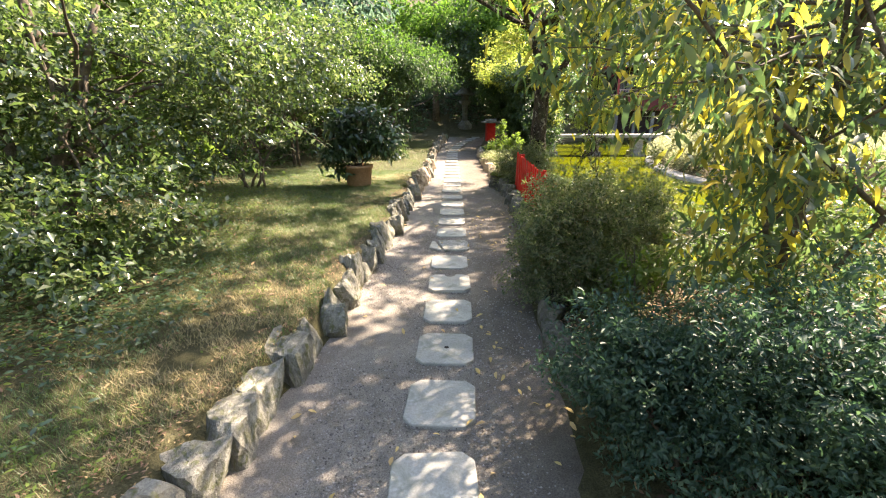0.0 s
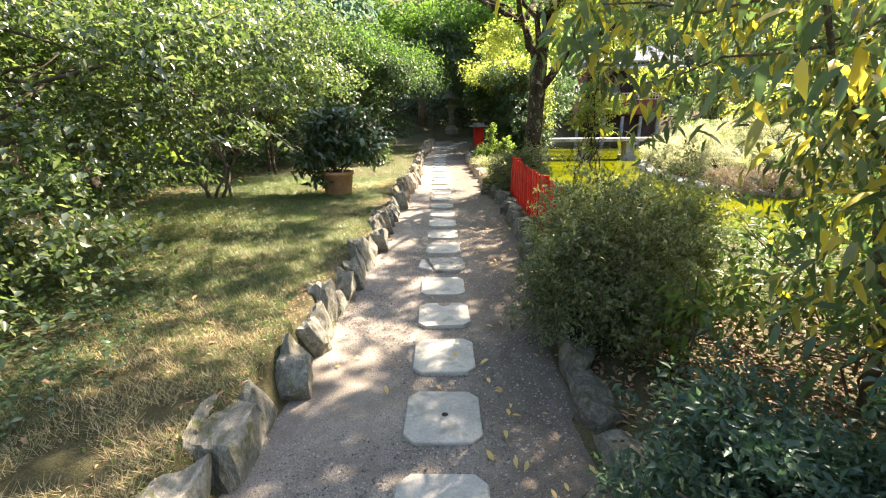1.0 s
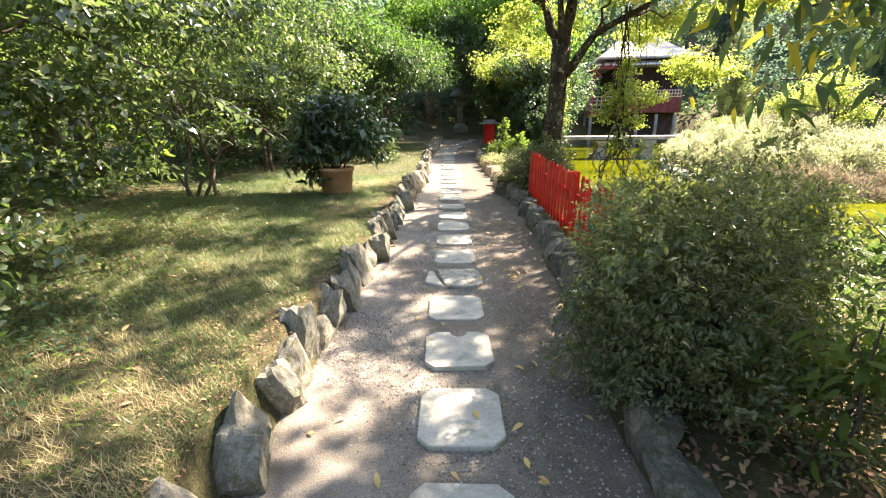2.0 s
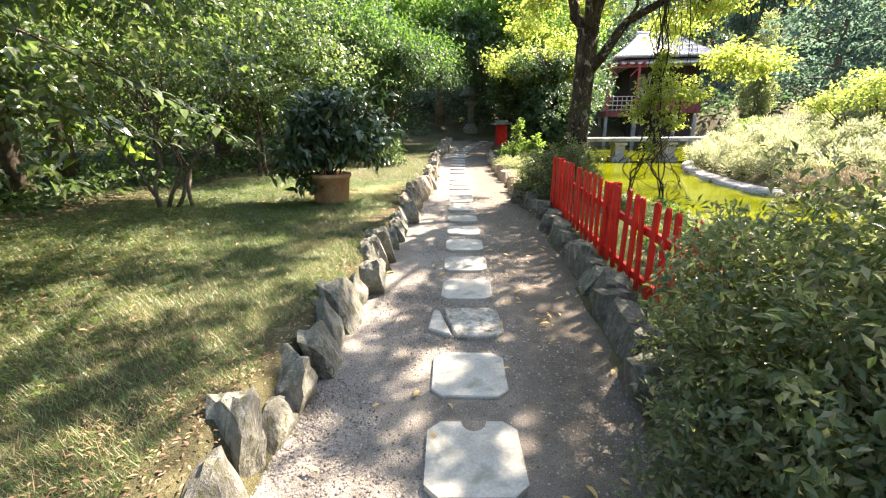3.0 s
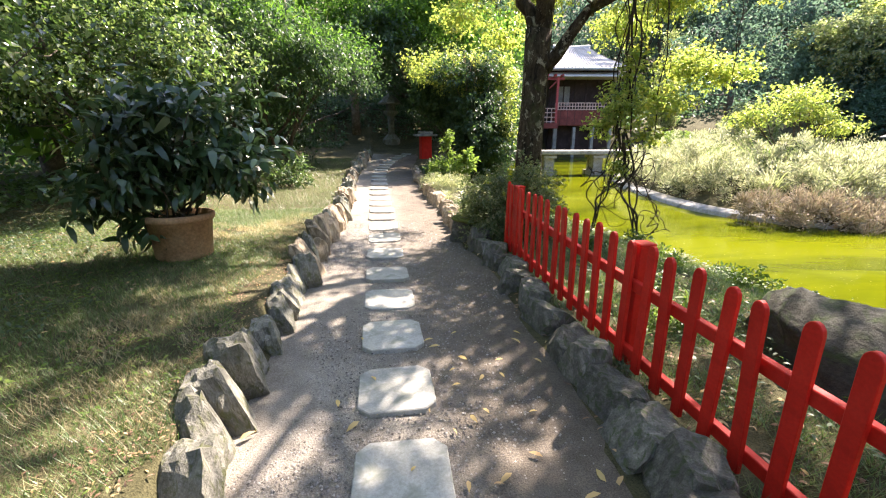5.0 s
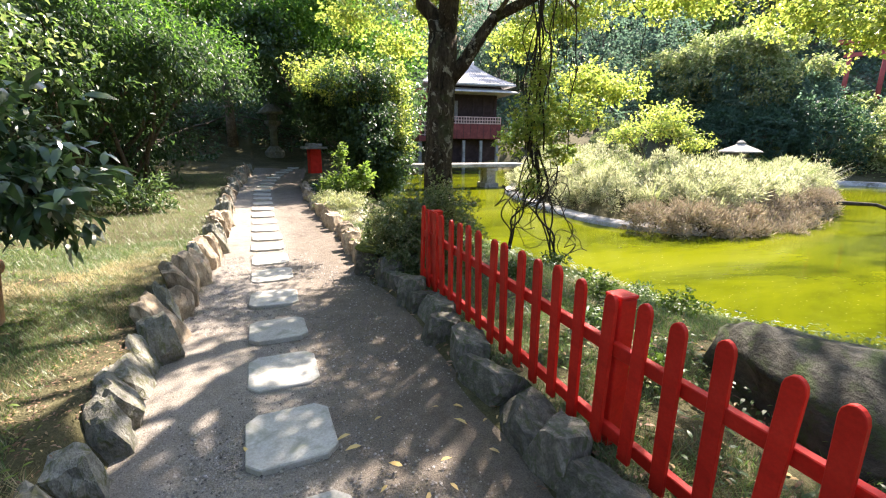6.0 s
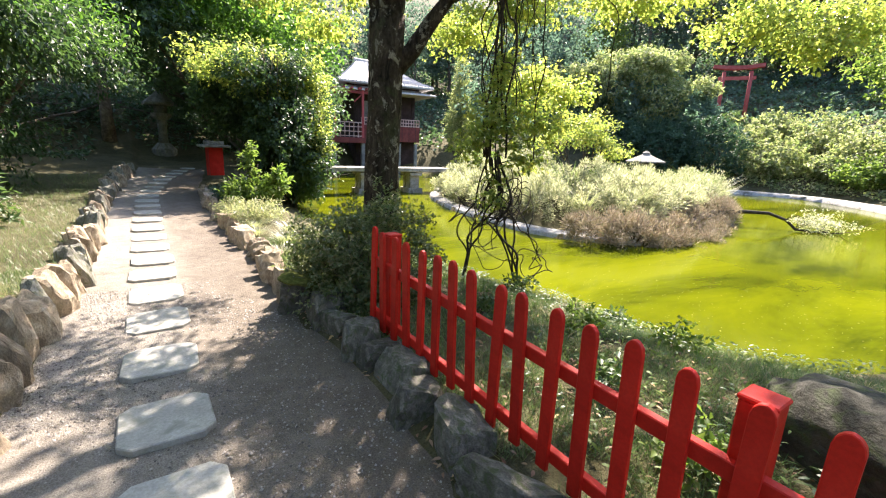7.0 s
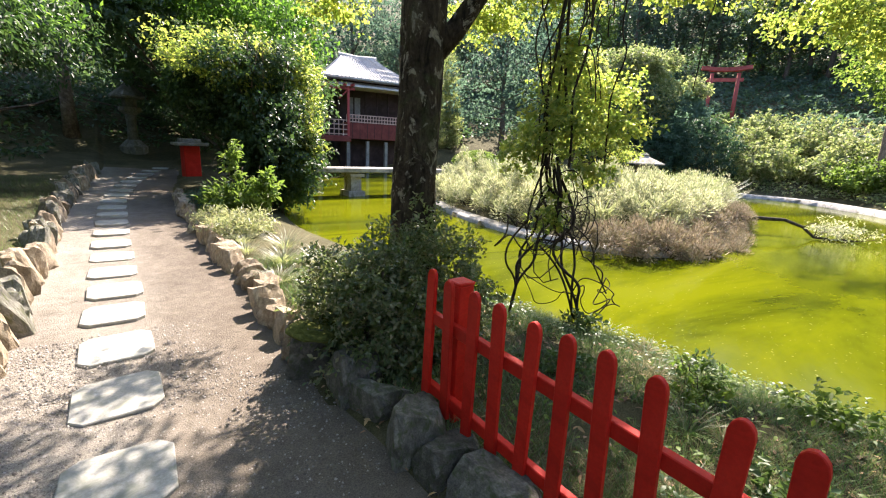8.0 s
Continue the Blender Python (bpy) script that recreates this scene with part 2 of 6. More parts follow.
# bluish tint paints the haze over the far trees and slope
L_BLUE = leaf_mat("haze_tinted_leaves", [(0.055, 0.10, 0.065), (0.08, 0.135, 0.085), (0.11, 0.17, 0.11)], 0.6, 0.6, 0.2, (1.25, 1.5, 1.15))
L_AZALEA = leaf_mat("azalea_leaves", [(0.06, 0.105, 0.033), (0.095, 0.148, 0.048), (0.145, 0.19, 0.075), (0.24, 0.255, 0.13)], 0.42, 0.35)
L_BLADE = leaf_mat("grass_blades", [(0.052, 0.12, 0.022), (0.082, 0.16, 0.034), (0.13, 0.20, 0.052), (0.23, 0.235, 0.105)], 0.35, through_tint=(1.2, 1.5, 0.9))
L_IRIS = leaf_mat("sword_leaves", [(0.17, 0.23, 0.10), (0.28, 0.34, 0.17), (0.46, 0.48, 0.30)], 0.4, through_tint=(1.5, 1.6, 0.9))
M_MOSS = two_scale("moss", (0.05, 0.06, 0.015), (0.11, 0.12, 0.03), (0.20, 0.19, 0.06), 8, 60, 1.0, 0.02, spec=0.1)
L_LITTER = leaf_mat("fallen_leaves", [(0.10, 0.06, 0.03), (0.19, 0.12, 0.06), (0.29, 0.21, 0.11), (0.42, 0.33, 0.12)], 0.15, 0.8)


def water_mat():
    m, n, l, b = material("algae_water", 0.10, spec=0.05)
    b.inputs["IOR"].default_value = 1.33
    a = noise_tex(n, l, 0.30, 6, 0.66, 0.7, stretch=(0.5, 1.7, 1))
    # dark streaks in the algae colour also stand for shadows on the water
    c = ramp(n, l, a.outputs[0], [(0.36, (0.026, 0.035, 0.002)), (0.46, (0.062, 0.075, 0.002)), (0.60, (0.10, 0.112, 0.002))]).outputs[0]
    s = noise_tex(n, l, 26, 2, 0.5)
    l.new(mix(n, l, ramp(n, l, s.outputs[0], [(0.70, (0, 0, 0)), (0.74, (0.5, 0.5, 0.5))]).outputs[0], c, (0.34, 0.34, 0.12)), b.inputs["Base Color"])
    w = noise_tex(n, l, 2.2, 3, 0.5)
    bump(n, l, b, w.outputs[0], 0.10, 0.02)
    return m


M_WATER = water_mat()

# ---- mesh tools ----
rng = np.random.default_rng(7)


class Geo:
    """Collects vertices and faces of one mesh."""

    def __init__(self):
        self.v, self.f = [], []

    def add(self, verts, faces):
        k = len(self.v)
        self.v += [tuple(p) for p in verts]
        self.f += [tuple(i + k for i in q) for q in faces]
        return self

    def box(self, cx, cy, cz, sx, sy, sz, m=None):
        c = [Vector((cx + sx * a / 2, cy + sy * b / 2, cz + sz * d / 2)) for d in (-1, 1) for a, b in ((-1, -1), (1, -1), (1, 1), (-1, 1))]
        if m is not None:
            c = [m @ p for p in c]
        return self.add(c, [(3, 2, 1, 0), (4, 5, 6, 7), (0, 1, 5, 4), (1, 2, 6, 5), (2, 3, 7, 6), (3, 0, 4, 7)])

    def tube(self, pts, radii, seg=6):
        pts = [Vector(p) for p in pts]
        rings, side = [], Vector((1, 0.3, 0.1)).normalized()
        for i, p in enumerate(pts):
            d = (pts[min(i + 1, len(pts) - 1)] - pts[max(i - 1, 0)]).normalized()
            side = (side - d * side.dot(d)).normalized()
            up = d.cross(side)
            r = radii[i] if hasattr(radii, "__len__") else radii
            rings.append([p + (side * math.cos(a) + up * math.sin(a)) * r for a in (2 * math.pi * k / seg for k in range(seg))])
        faces = [(i * seg + k, i * seg + (k + 1) % seg, (i + 1) * seg + (k + 1) % seg, (i + 1) * seg + k) for i in range(len(pts) - 1) for k in range(seg)]
        faces += [tuple(range(seg))[::-1], tuple((len(pts) - 1) * seg + k for k in range(seg))]
        return self.add([p for r in rings for p in r], faces)

    def lathe(self, profile, seg=24, cx=0, cy=0, cz=0):
        v = [(cx + r * math.cos(2 * math.pi * k / seg), cy + r * math.sin(2 * math.pi * k / seg), cz + z) for r, z in profile for k in range(seg)]
        f = [(i * seg + k, i * seg + (k + 1) % seg, (i + 1) * seg + (k + 1) % seg, (i + 1) * seg + k) for i in range(len(profile) - 1) for k in range(seg)]
        f += [tuple(range(seg))[::-1], tuple((len(profile) - 1) * seg + k for k in range(seg))]
        return self.add(v, f)

    def mesh(self, name, mat, smooth=False):
        m = bpy.data.meshes.new(name)
        m.from_pydata(self.v, [], self.f)
        m.materials.append(mat)
        if smooth:
            m.polygons.foreach_set("use_smooth", [True] * len(m.polygons))
        m.update()
        return m


def bevelled(g, width, segments=1):
    """The same shape with its edges broken."""
    bm = bmesh.new()
    vs = [bm.verts.new(p) for p in g.v]
    for q in g.f:
        bm.faces.new([vs[i] for i in q])
    bmesh.ops.recalc_face_normals(bm, faces=bm.faces)
    bmesh.ops.bevel(bm, geom=list(bm.edges), offset=width, segments=segments, affect="EDGES", profile=0.5)
    out = Geo()
    bm.verts.index_update()
    out.add([v.co[:] for v in bm.verts], [[v.index for v in f.verts] for f in bm.faces])
    bm.free()
    return out


def part(name, mesh, parent=None, label="", m=None):
    ob = new(name, mesh)
    if m is not None:
        ob.matrix_basis = m
    if parent is not None:
        ob.parent = parent
    return tagged(ob, label)


def thing(name, label, category, m=None, group="", kind=""):
    ob = new(name)
    if m is not None:
        ob.matrix_basis = m
    return tagged(ob, label, category, group, kind)


def unit(a):
    return a / np.maximum(np.linalg.norm(a, axis=1, keepdims=True), 1e-9)


def raw_mesh(name, verts, tris, mat):
    m = bpy.data.meshes.new(name)
    nv, nt = len(verts), len(tris)
    m.vertices.add(nv)
    m.vertices.foreach_set("co", np.ascontiguousarray(verts, dtype=np.float32).ravel())
    m.loops.add(nt * 3)
    m.loops.foreach_set("vertex_index", np.ascontiguousarray(tris, dtype=np.int32).ravel())
    m.polygons.add(nt)
    m.polygons.foreach_set("loop_start", np.arange(0, nt * 3, 3, dtype=np.int32))
    m.materials.append(mat)
    m.update(calc_edges=True)
    return m


def leaf_mesh(name, p, axis, up, length, width, mat, fold=0.22, fine=False, curl=0.15):
    """Many single leaves, each folded along its rib; fine ones have a rounder outline."""
    n = len(p)
    axis = unit(axis)
    side = unit(np.cross(axis, up))
    up = np.cross(side, axis)
    L, W = np.broadcast_to(length, (n,))[:, None], np.broadcast_to(width, (n,))[:, None]
    tip = p + axis * L - up * L * curl
    if fine:
        a, b = p + axis * L * 0.3, p + axis * L * 0.66 - up * L * curl * 0.4
        v = np.stack([p, a + side * W * 0.46 + up * W * fold, b + side * W * 0.40 + up * W * fold, tip,
                      b - side * W * 0.40 + up * W * fold, a - side * W * 0.46 + up * W * fold], 1)
        t = np.array([(0, 1, 5), (1, 2, 4), (1, 4, 5), (2, 3, 4)])
    else:
        a = p + axis * L * 0.45
        v = np.stack([p, a + side * W * 0.5 + up * W * fold, tip, a - side * W * 0.5 + up * W * fold], 1)
        t = np.array([(0, 1, 2), (0, 2, 3)])
    k = v.shape[1]
    tris = (t[None] + (np.arange(n) * k)[:, None, None]).reshape(-1, 3)
    return raw_mesh(name, v.reshape(-1, 3), tris, mat)


def clump_points(blobs, twigs, per, spread, r, hollow=0.5, flat=0.6, ragged=(1.3, 0.45), rise=0.1):
    """Leaf places in ellipsoids (cx, cy, cz, rx, ry, rz): twigs near the outside, leaves round each twig; gaps between."""
    b = np.array(blobs, float)
    w = (b[:, 3] * b[:, 4] * b[:, 5]) ** 0.7
    pick = r.choice(len(b), twigs, p=w / w.sum())
    d = unit(r.normal(size=(twigs, 3)))
    rad = hollow + (1 - hollow) * r.random(twigs) ** 0.6
    base = b[pick, :3] + d * b[pick, 3:]
    lump = np.array([noise.fractal(Vector(q) * ragged[0], 0.8, 2.1, 3) for q in base])
    c = b[pick, :3] + d * b[pick, 3:] * (rad * (1 + ragged[1] * lump) + 0.12 * (r.random(twigs) > 0.9) * r.random(twigs))[:, None]
    out = unit(d * (1, 1, 0.7))
    way = unit(out + r.normal(size=(twigs, 3)) * 0.5 + (0, 0, rise))
    s = r.random((twigs, per)) * 2 - 1
    P = c[:, None] + way[:, None] * (s * spread)[..., None] + r.normal(size=(twigs, per, 3)) * spread * 0.3 * (1, 1, flat)
    A = way[:, None] * 0.6 + r.normal(size=(twigs, per, 3)) * 0.75
    O = np.repeat(out[:, None], per, 1)
    return P.reshape(-1, 3), A.reshape(-1, 3), O.reshape(-1, 3)


def foliage(name, blobs, twigs, per, spread, length, width, mat, seed=1, hollow=0.5, droop=0.2, fine=False, flat=0.6, fold=0.22, ragged=(1.3, 0.45), rise=0.1):
    r = np.random.default_rng(seed)
    P, A, O = clump_points(blobs, twigs, per, spread, r, hollow, flat, ragged, rise)
    A[:, 2] -= droop
    up = O * 0.35 + (0, 0, 0.8) + r.normal(size=P.shape) * 0.35
    s = 0.65 + 0.7 * r.random(len(P))
    return leaf_mesh(name, P, A, up, length * s, width * s, mat, fold, fine)


def wavy(a, b, n, amp, r):
    """A bent line from a to b."""
    a, b = Vector(a), Vector(b)
    off, out = Vector((0, 0, 0)), []
    for i in range(n + 1):
        t = i / n
        off = off * 0.6 + Vector(r.normal(size=3)) * amp * (0 if i in (0, n) else 1)
        out.append(a.lerp(b, t) + off * math.sin(math.pi * min(1, t * 1.1 + 0.02)))
    return out


def eased(pts, times=2):
    """Corners of a line rounded off."""
    for _ in range(times):
        mid = [q for a, b in zip(pts, pts[1:]) for q in (a.lerp(b, 0.25), a.lerp(b, 0.75))]
        pts = [pts[0]] + mid[1:-1] + [pts[-1]]
    return pts


def limb(g, a, b, r0, r1, n, amp, r, seg=6):
    pts = wavy(a, b, n, amp, r)
    g.tube(pts, [r0 + (r1 - r0) * i / n for i in range(n + 1)], seg)
    return pts


def shrub(name, label, category, stems, stem_mat, leafmesh, foot, group=""):
    """A plant with its woody stems and its foliage as parts; both in world places, the foot as the origin."""
    root = thing(name, label, category, pose(*foot), group)
    inv = pose(*foot).inverted()
    for child, mesh in (("wood", stems.mesh("wood", stem_mat, True)), ("foliage", leafmesh)):
        mesh.transform(inv)
        part(child, mesh, root)
    return root

# ---- lie of the land ----
PATH_Y = [-3, 0, 2, 3.5, 5, 6.5, 8, 9, 10.5, 12, 15, 18, 22, 26, 32]
PATH_Z = [-0.42, -0.43, -0.465, -0.483, -0.458, -0.438, -0.428, -0.422, -0.393, -0.396, -0.39, -0.29, -0.13, 0.08, 0.30]
LEFT_Y, LEFT_X = [-3, 1.8, 3.3, 5.2, 6.7, 8.4, 10.2, 12.4, 16, 20, 26], [-1.35, -1.24, -1.055, -0.96, -0.87, -0.83, -0.74, -0.61, -0.66, -0.6, -0.1]
RIGHT_Y, RIGHT_X = [-3, 1.7, 3.2, 5.2, 6.2, 7.5, 9.5, 10.4, 11, 12.6, 14.6, 18.7, 21, 26], [0.55, 0.6, 0.7, 0.86, 0.94, 1.03, 1.12, 1.05, 1.0, 1.11, 1.08, 1.08, 1.27, 2.0]
POND = np.array([(4.35, 13.0), (4.45, 11.2), (4.8, 10.1), (4.75, 9.1), (5.3, 8.1), (6.8, 7.5), (10, 6.4), (15, 6.7), (21, 7.7), (26.0, 10.8), (29.4, 14.6), (28.6, 18.8), (23, 23.5), (21, 33.5), (11, 37.5), (6.2, 29.5), (4.6, 22.4), (3.7, 18.2), (4.0, 15.5)])
ISLE = np.array([(7.0, 13.2), (7.6, 11.8), (8.6, 11.0), (10.6, 11.2), (13.2, 12.0), (16.3, 12.7), (17.6, 13.6), (19.6, 15.6), (20.6, 18.4), (18.2, 20.8), (14.2, 23.6), (11.4, 23.6), (9.6, 21.6), (8.6, 20.0), (7.7, 17.6), (7.2, 15.2)]) + (0.4, 0.75)
WATER_Z = -0.78


def rounded(poly, times=2):
    for _ in range(times):
        nxt = np.roll(poly, -1, 0)
        poly = np.stack([poly * 0.75 + nxt * 0.25, poly * 0.25 + nxt * 0.75], 1).reshape(-1, 2)
    return poly


POND_R, ISLE_R = rounded(POND), rounded(ISLE)


def outside(poly, x, y):
    """Signed distance to a closed outline: positive outside."""
    p = np.stack([np.ravel(x), np.ravel(y)], 1).astype(float)
    a, b = poly, np.roll(poly, -1, 0)
    d, inside = np.full(len(p), 1e9), np.zeros(len(p), bool)
    for (ax, ay), (bx, by) in zip(a, b):
        ex, ey = bx - ax, by - ay
        t = np.clip(((p[:, 0] - ax) * ex + (p[:, 1] - ay) * ey) / (ex * ex + ey * ey), 0, 1)
        d = np.minimum(d, np.hypot(p[:, 0] - ax - t * ex, p[:, 1] - ay - t * ey))
        cross = (ay > p[:, 1]) != (by > p[:, 1])
        inside ^= cross & (p[:, 0] < ax + (p[:, 1] - ay) / (ey if ey else 1e-9) * ex)
    return np.where(inside, -d, d).reshape(np.shape(x))


def smooth(t):
    t = np.clip(t, 0, 1)
    return t * t * (3 - 2 * t)


def path_z(y):
    return np.interp(y, PATH_Y, PATH_Z)


def land(x, y):
    x, y = np.asarray(x, float), np.asarray(y, float)
    g = path_z(y)
    left, right = np.interp(y, LEFT_Y, LEFT_X), np.interp(y, RIGHT_Y, RIGHT_X)
    end = smooth((26 - y) / 2)
    lawn = np.interp(y, [0, 6, 9, 12], [0.27, 0.27, 0.25, 0.19]) * smooth((left - 0.02 - x) / 0.14) + np.interp(y, [0, 6, 10], [0.075, 0.06, 0.012]) * np.maximum(0, left - 0.3 - x) + 0.12 * np.maximum(0, -7 - x)
    bank = 0.09 * smooth((x - right - 0.05) / 0.25)
    z = g + lawn + bank - 0.035 * ((x > left) & (x < right)) * end
    z = z + 0.03 * np.sin(1.7 * x + 0.6 * y) * np.sin(1.1 * y - 0.5 * x) * smooth((left - x - 0.4) / 1.5)
    sd = outside(POND_R, x, y)
    far = np.maximum(smooth((x - 12) / 8), smooth((y - 28) / 6))
    z = z + far * (0.30 * np.maximum(0, sd - 1.0) ** 1.05)
    z = np.where(sd < 2.2, -0.95 + (z + 0.95) * smooth((sd + 0.35) / 2.4), z)
    z = np.where(sd < -0.35, -1.1, z)
    si = outside(ISLE_R, x, y)
    return np.where(si < 0.05, -0.68 + 0.55 * smooth((-si - 0.3) / 1.8), z)


def spot(x, y, dz=0.0):
    return (x, y, float(land(x, y)) + dz)


def axis_steps(spans):
    return np.unique(np.concatenate([np.arange(a, b, s) for a, b, s in spans]).round(4))


def sheet(name, xs, ys, zs, mat):
    nx, ny = len(xs), len(ys)
    X, Y = np.meshgrid(xs, ys)
    v = np.stack([X, Y, zs(X, Y)], 2).reshape(-1, 3)
    i = (np.arange(ny - 1)[:, None] * nx + np.arange(nx - 1)[None]).ravel()
    t = np.concatenate([np.stack([i, i + 1, i + nx + 1], 1), np.stack([i, i + nx + 1, i + nx], 1)])
    m = raw_mesh(name, v, t, mat)
    m.polygons.foreach_set("use_smooth", [True] * len(m.polygons))
    return m


gx = axis_steps([(-160, -20, 10), (-20, -6, 0.7), (-6, -2, 0.2), (-2, 5, 0.09), (5, 18, 0.3), (18, 45, 0.9), (45, 170, 10)])
gy = axis_steps([(-120, -10, 8), (-10, 0, 0.6), (0, 14, 0.12), (14, 24, 0.3), (24, 50, 0.9), (50, 180, 10)])
ground = part("ground", sheet("ground", gx, gy, land, M_EARTH))
tagged(ground, "dry grassy garden soil with bare and green patches", "ground", kind="structure")


def path_sheet():
    ys = np.arange(-8.0, 27, 0.12)
    us = np.linspace(0, 1, 29)
    v = []
    for y in ys:
        a, b = np.interp(y, LEFT_Y, LEFT_X) - 0.12, np.interp(y, RIGHT_Y, RIGHT_X) + 0.13 + 0.05 * math.sin(2.9 * y) + 0.03 * math.sin(7.7 * y + 1)
        for u in us:
            x = a + (b - a) * u
            v.append((x, y, path_z(y) + 0.008 * math.sin(3 * x + y) * math.sin(2.3 * y) - 0.012 * (1 - (2 * u - 1) ** 2) - 0.02 * max(0.0, u - 0.93) / 0.07))
    n = len(us)
    i = (np.arange(len(ys) - 1)[:, None] * n + np.arange(n - 1)[None]).ravel()
    t = np.concatenate([np.stack([i, i + 1, i + n + 1], 1), np.stack([i, i + n + 1, i + n], 1)])
    return raw_mesh("path", np.array(v), t, M_SAND)


tagged(part("path", path_sheet()), "trodden greyish sand and fine gravel garden path", "path", kind="structure")
pw = Geo().add([(x, y, WATER_Z) for x, y in [(2.6, 5), (34, 5), (34, 40), (2.6, 40)]], [(0, 1, 2, 3)])
tagged(part("water", pw.mesh("water", M_WATER)), "still pond water, bright yellow-green with algae", "pond", kind="structure")


def rim(name, poly, width, z0, z1, lo, hi, label):
    """A concrete edge along part of an outline."""
    g, n = Geo(), len(poly)
    idx = [i for i in range(n) if lo <= i <= hi] if hi < n else list(range(n)) + [0]
    nrm = np.array([np.roll(poly, -1, 0)[i] - np.roll(poly, 1, 0)[i] for i in range(n)])
    nrm = unit(np.stack([nrm[:, 1], -nrm[:, 0]], 1))
    v = []
    for i in idx:
        p, q = poly[i], poly[i] - nrm[i] * width
        v += [(p[0] + nrm[i][0] * 0.06, p[1] + nrm[i][1] * 0.06, z0), (p[0], p[1], z1 - 0.03), (p[0] - nrm[i][0] * 0.05, p[1] - nrm[i][1] * 0.05, z1), (*q, z1 + 0.02), (*q, z0)]
    f = [(5 * k + j, 5 * k + j + 1, 5 * k + 6 + j, 5 * k + 5 + j) for k in range(len(idx) - 1) for j in range(4)]
    g.add(v, f)
    return tagged(part(name, g.mesh(name, M_CONC, True)), label, "pond edge", kind="structure")


rim("island_kerb", ISLE_R, 0.4, -1.0, -0.67, 0, 999, "pale concrete kerb round the island, stained at the waterline")

rim("pond_rim", POND_R, 1.0, -1.0, -0.60, 26, 51, "pale concrete rim along the far side of the pond")

# ---- stepping slabs ----
def slab_geo(w, d, cut, h):
    a, b = w / 2, d / 2
    ring = [(-a + cut, -b), (a - cut, -b), (a, -b + cut), (a, b - cut), (a - cut, b), (-a + cut, b), (-a, b - cut), (-a, -b + cut)]
    return Geo().add([(x, y, -h) for x, y in ring] + [(x, y, 0) for x, y in ring], [tuple(range(8))[::-1], tuple(range(8, 16))] + [(i, (i + 1) % 8, 8 + (i + 1) % 8, 8 + i) for i in range(8)])


def notched_geo(w, d, cut, h):
    a, b = w / 2, d / 2
    bite = [(0.065 * math.cos(math.pi * k / 6) + 0.01, b - 0.075 * math.sin(math.pi * k / 6)) for k in range(7)]
    ring = [(-a + cut, -b), (a - cut, -b), (a, -b + cut), (a, b - cut), (a - cut, b)] + bite + [(-a + cut, b), (-a, b - cut), (-a, -b + cut)]
    n = len(ring)
    return Geo().add([(x, y, -h) for x, y in ring] + [(x, y, 0) for x, y in ring], [tuple(range(n))[::-1], tuple(range(n, 2 * n))] + [(i, (i + 1) % n, n + (i + 1) % n, n + i) for i in range(n)])


NOTCHED = notched_geo(0.45, 0.47, 0.065, 0.07).mesh("slab", M_SLAB)
SLAB = bevelled(slab_geo(0.45, 0.47, 0.065, 0.07), 0.006).mesh("slab", M_SLAB)
slab_rows = [1.1, 1.79, 2.475, 3.162, 3.85, 4.533, 5.215, None, 6.587, 7.276, 7.986, 8.722, 9.43, 10.2, 10.996, 11.77, 12.53, 13.24, 13.99, 14.75, 15.5, 16.26, 17.02, 17.79, 18.54, 19.3, 20.05, 20.8, 21.6, 22.35, 23.1, 23.9, 24.7, 25.5]
SLAB_X = [1.5, 2.4, 3.1, 3.8, 5.2, 6.6, 7.3, 8, 10.9, 12.5, 16, 18.5, 19.5, 20.6, 21.8, 23.0, 24.6, 25.8], [-0.13, -0.105, -0.08, -0.063, -0.047, -0.031, -0.023, -0.014, 0.007, 0.0, 0.0, 0.02, 0.07, 0.18, 0.35, 0.62, 1.04, 1.5]
sr = np.random.default_rng(3)
for y in slab_rows:
    if y is None:
        continue
    x = float(np.interp(y, *SLAB_X))
    bend = math.degrees(math.atan2(x - float(np.interp(y + 0.5, *SLAB_X)), 0.5)) * 0.8
    s = part("stepping_slab", NOTCHED if y == 4.533 else SLAB, m=pose(x + sr.normal() * 0.006, y, path_z(y) + 0.014 + sr.normal() * 0.003, sr.normal() * 0.8, sr.normal() * 0.8, bend + sr.normal() * 1.2))
    tagged(s, "pale grey concrete stepping slab with a round notch in one edge" if y == 4.533 else "pale grey concrete stepping slab with cut corners", "paving slab", "slabs of the path")


HOLE = Geo().lathe([(0.02, 0.0), (0.012, 0.003)], 10).mesh("hole", M_VINE)
part("lifting_hole", HOLE, [o for o in bpy.data.objects if o.name.startswith("stepping_slab")][3], "small dark hole", m=pose(0.01, 0.0, 0.0005))


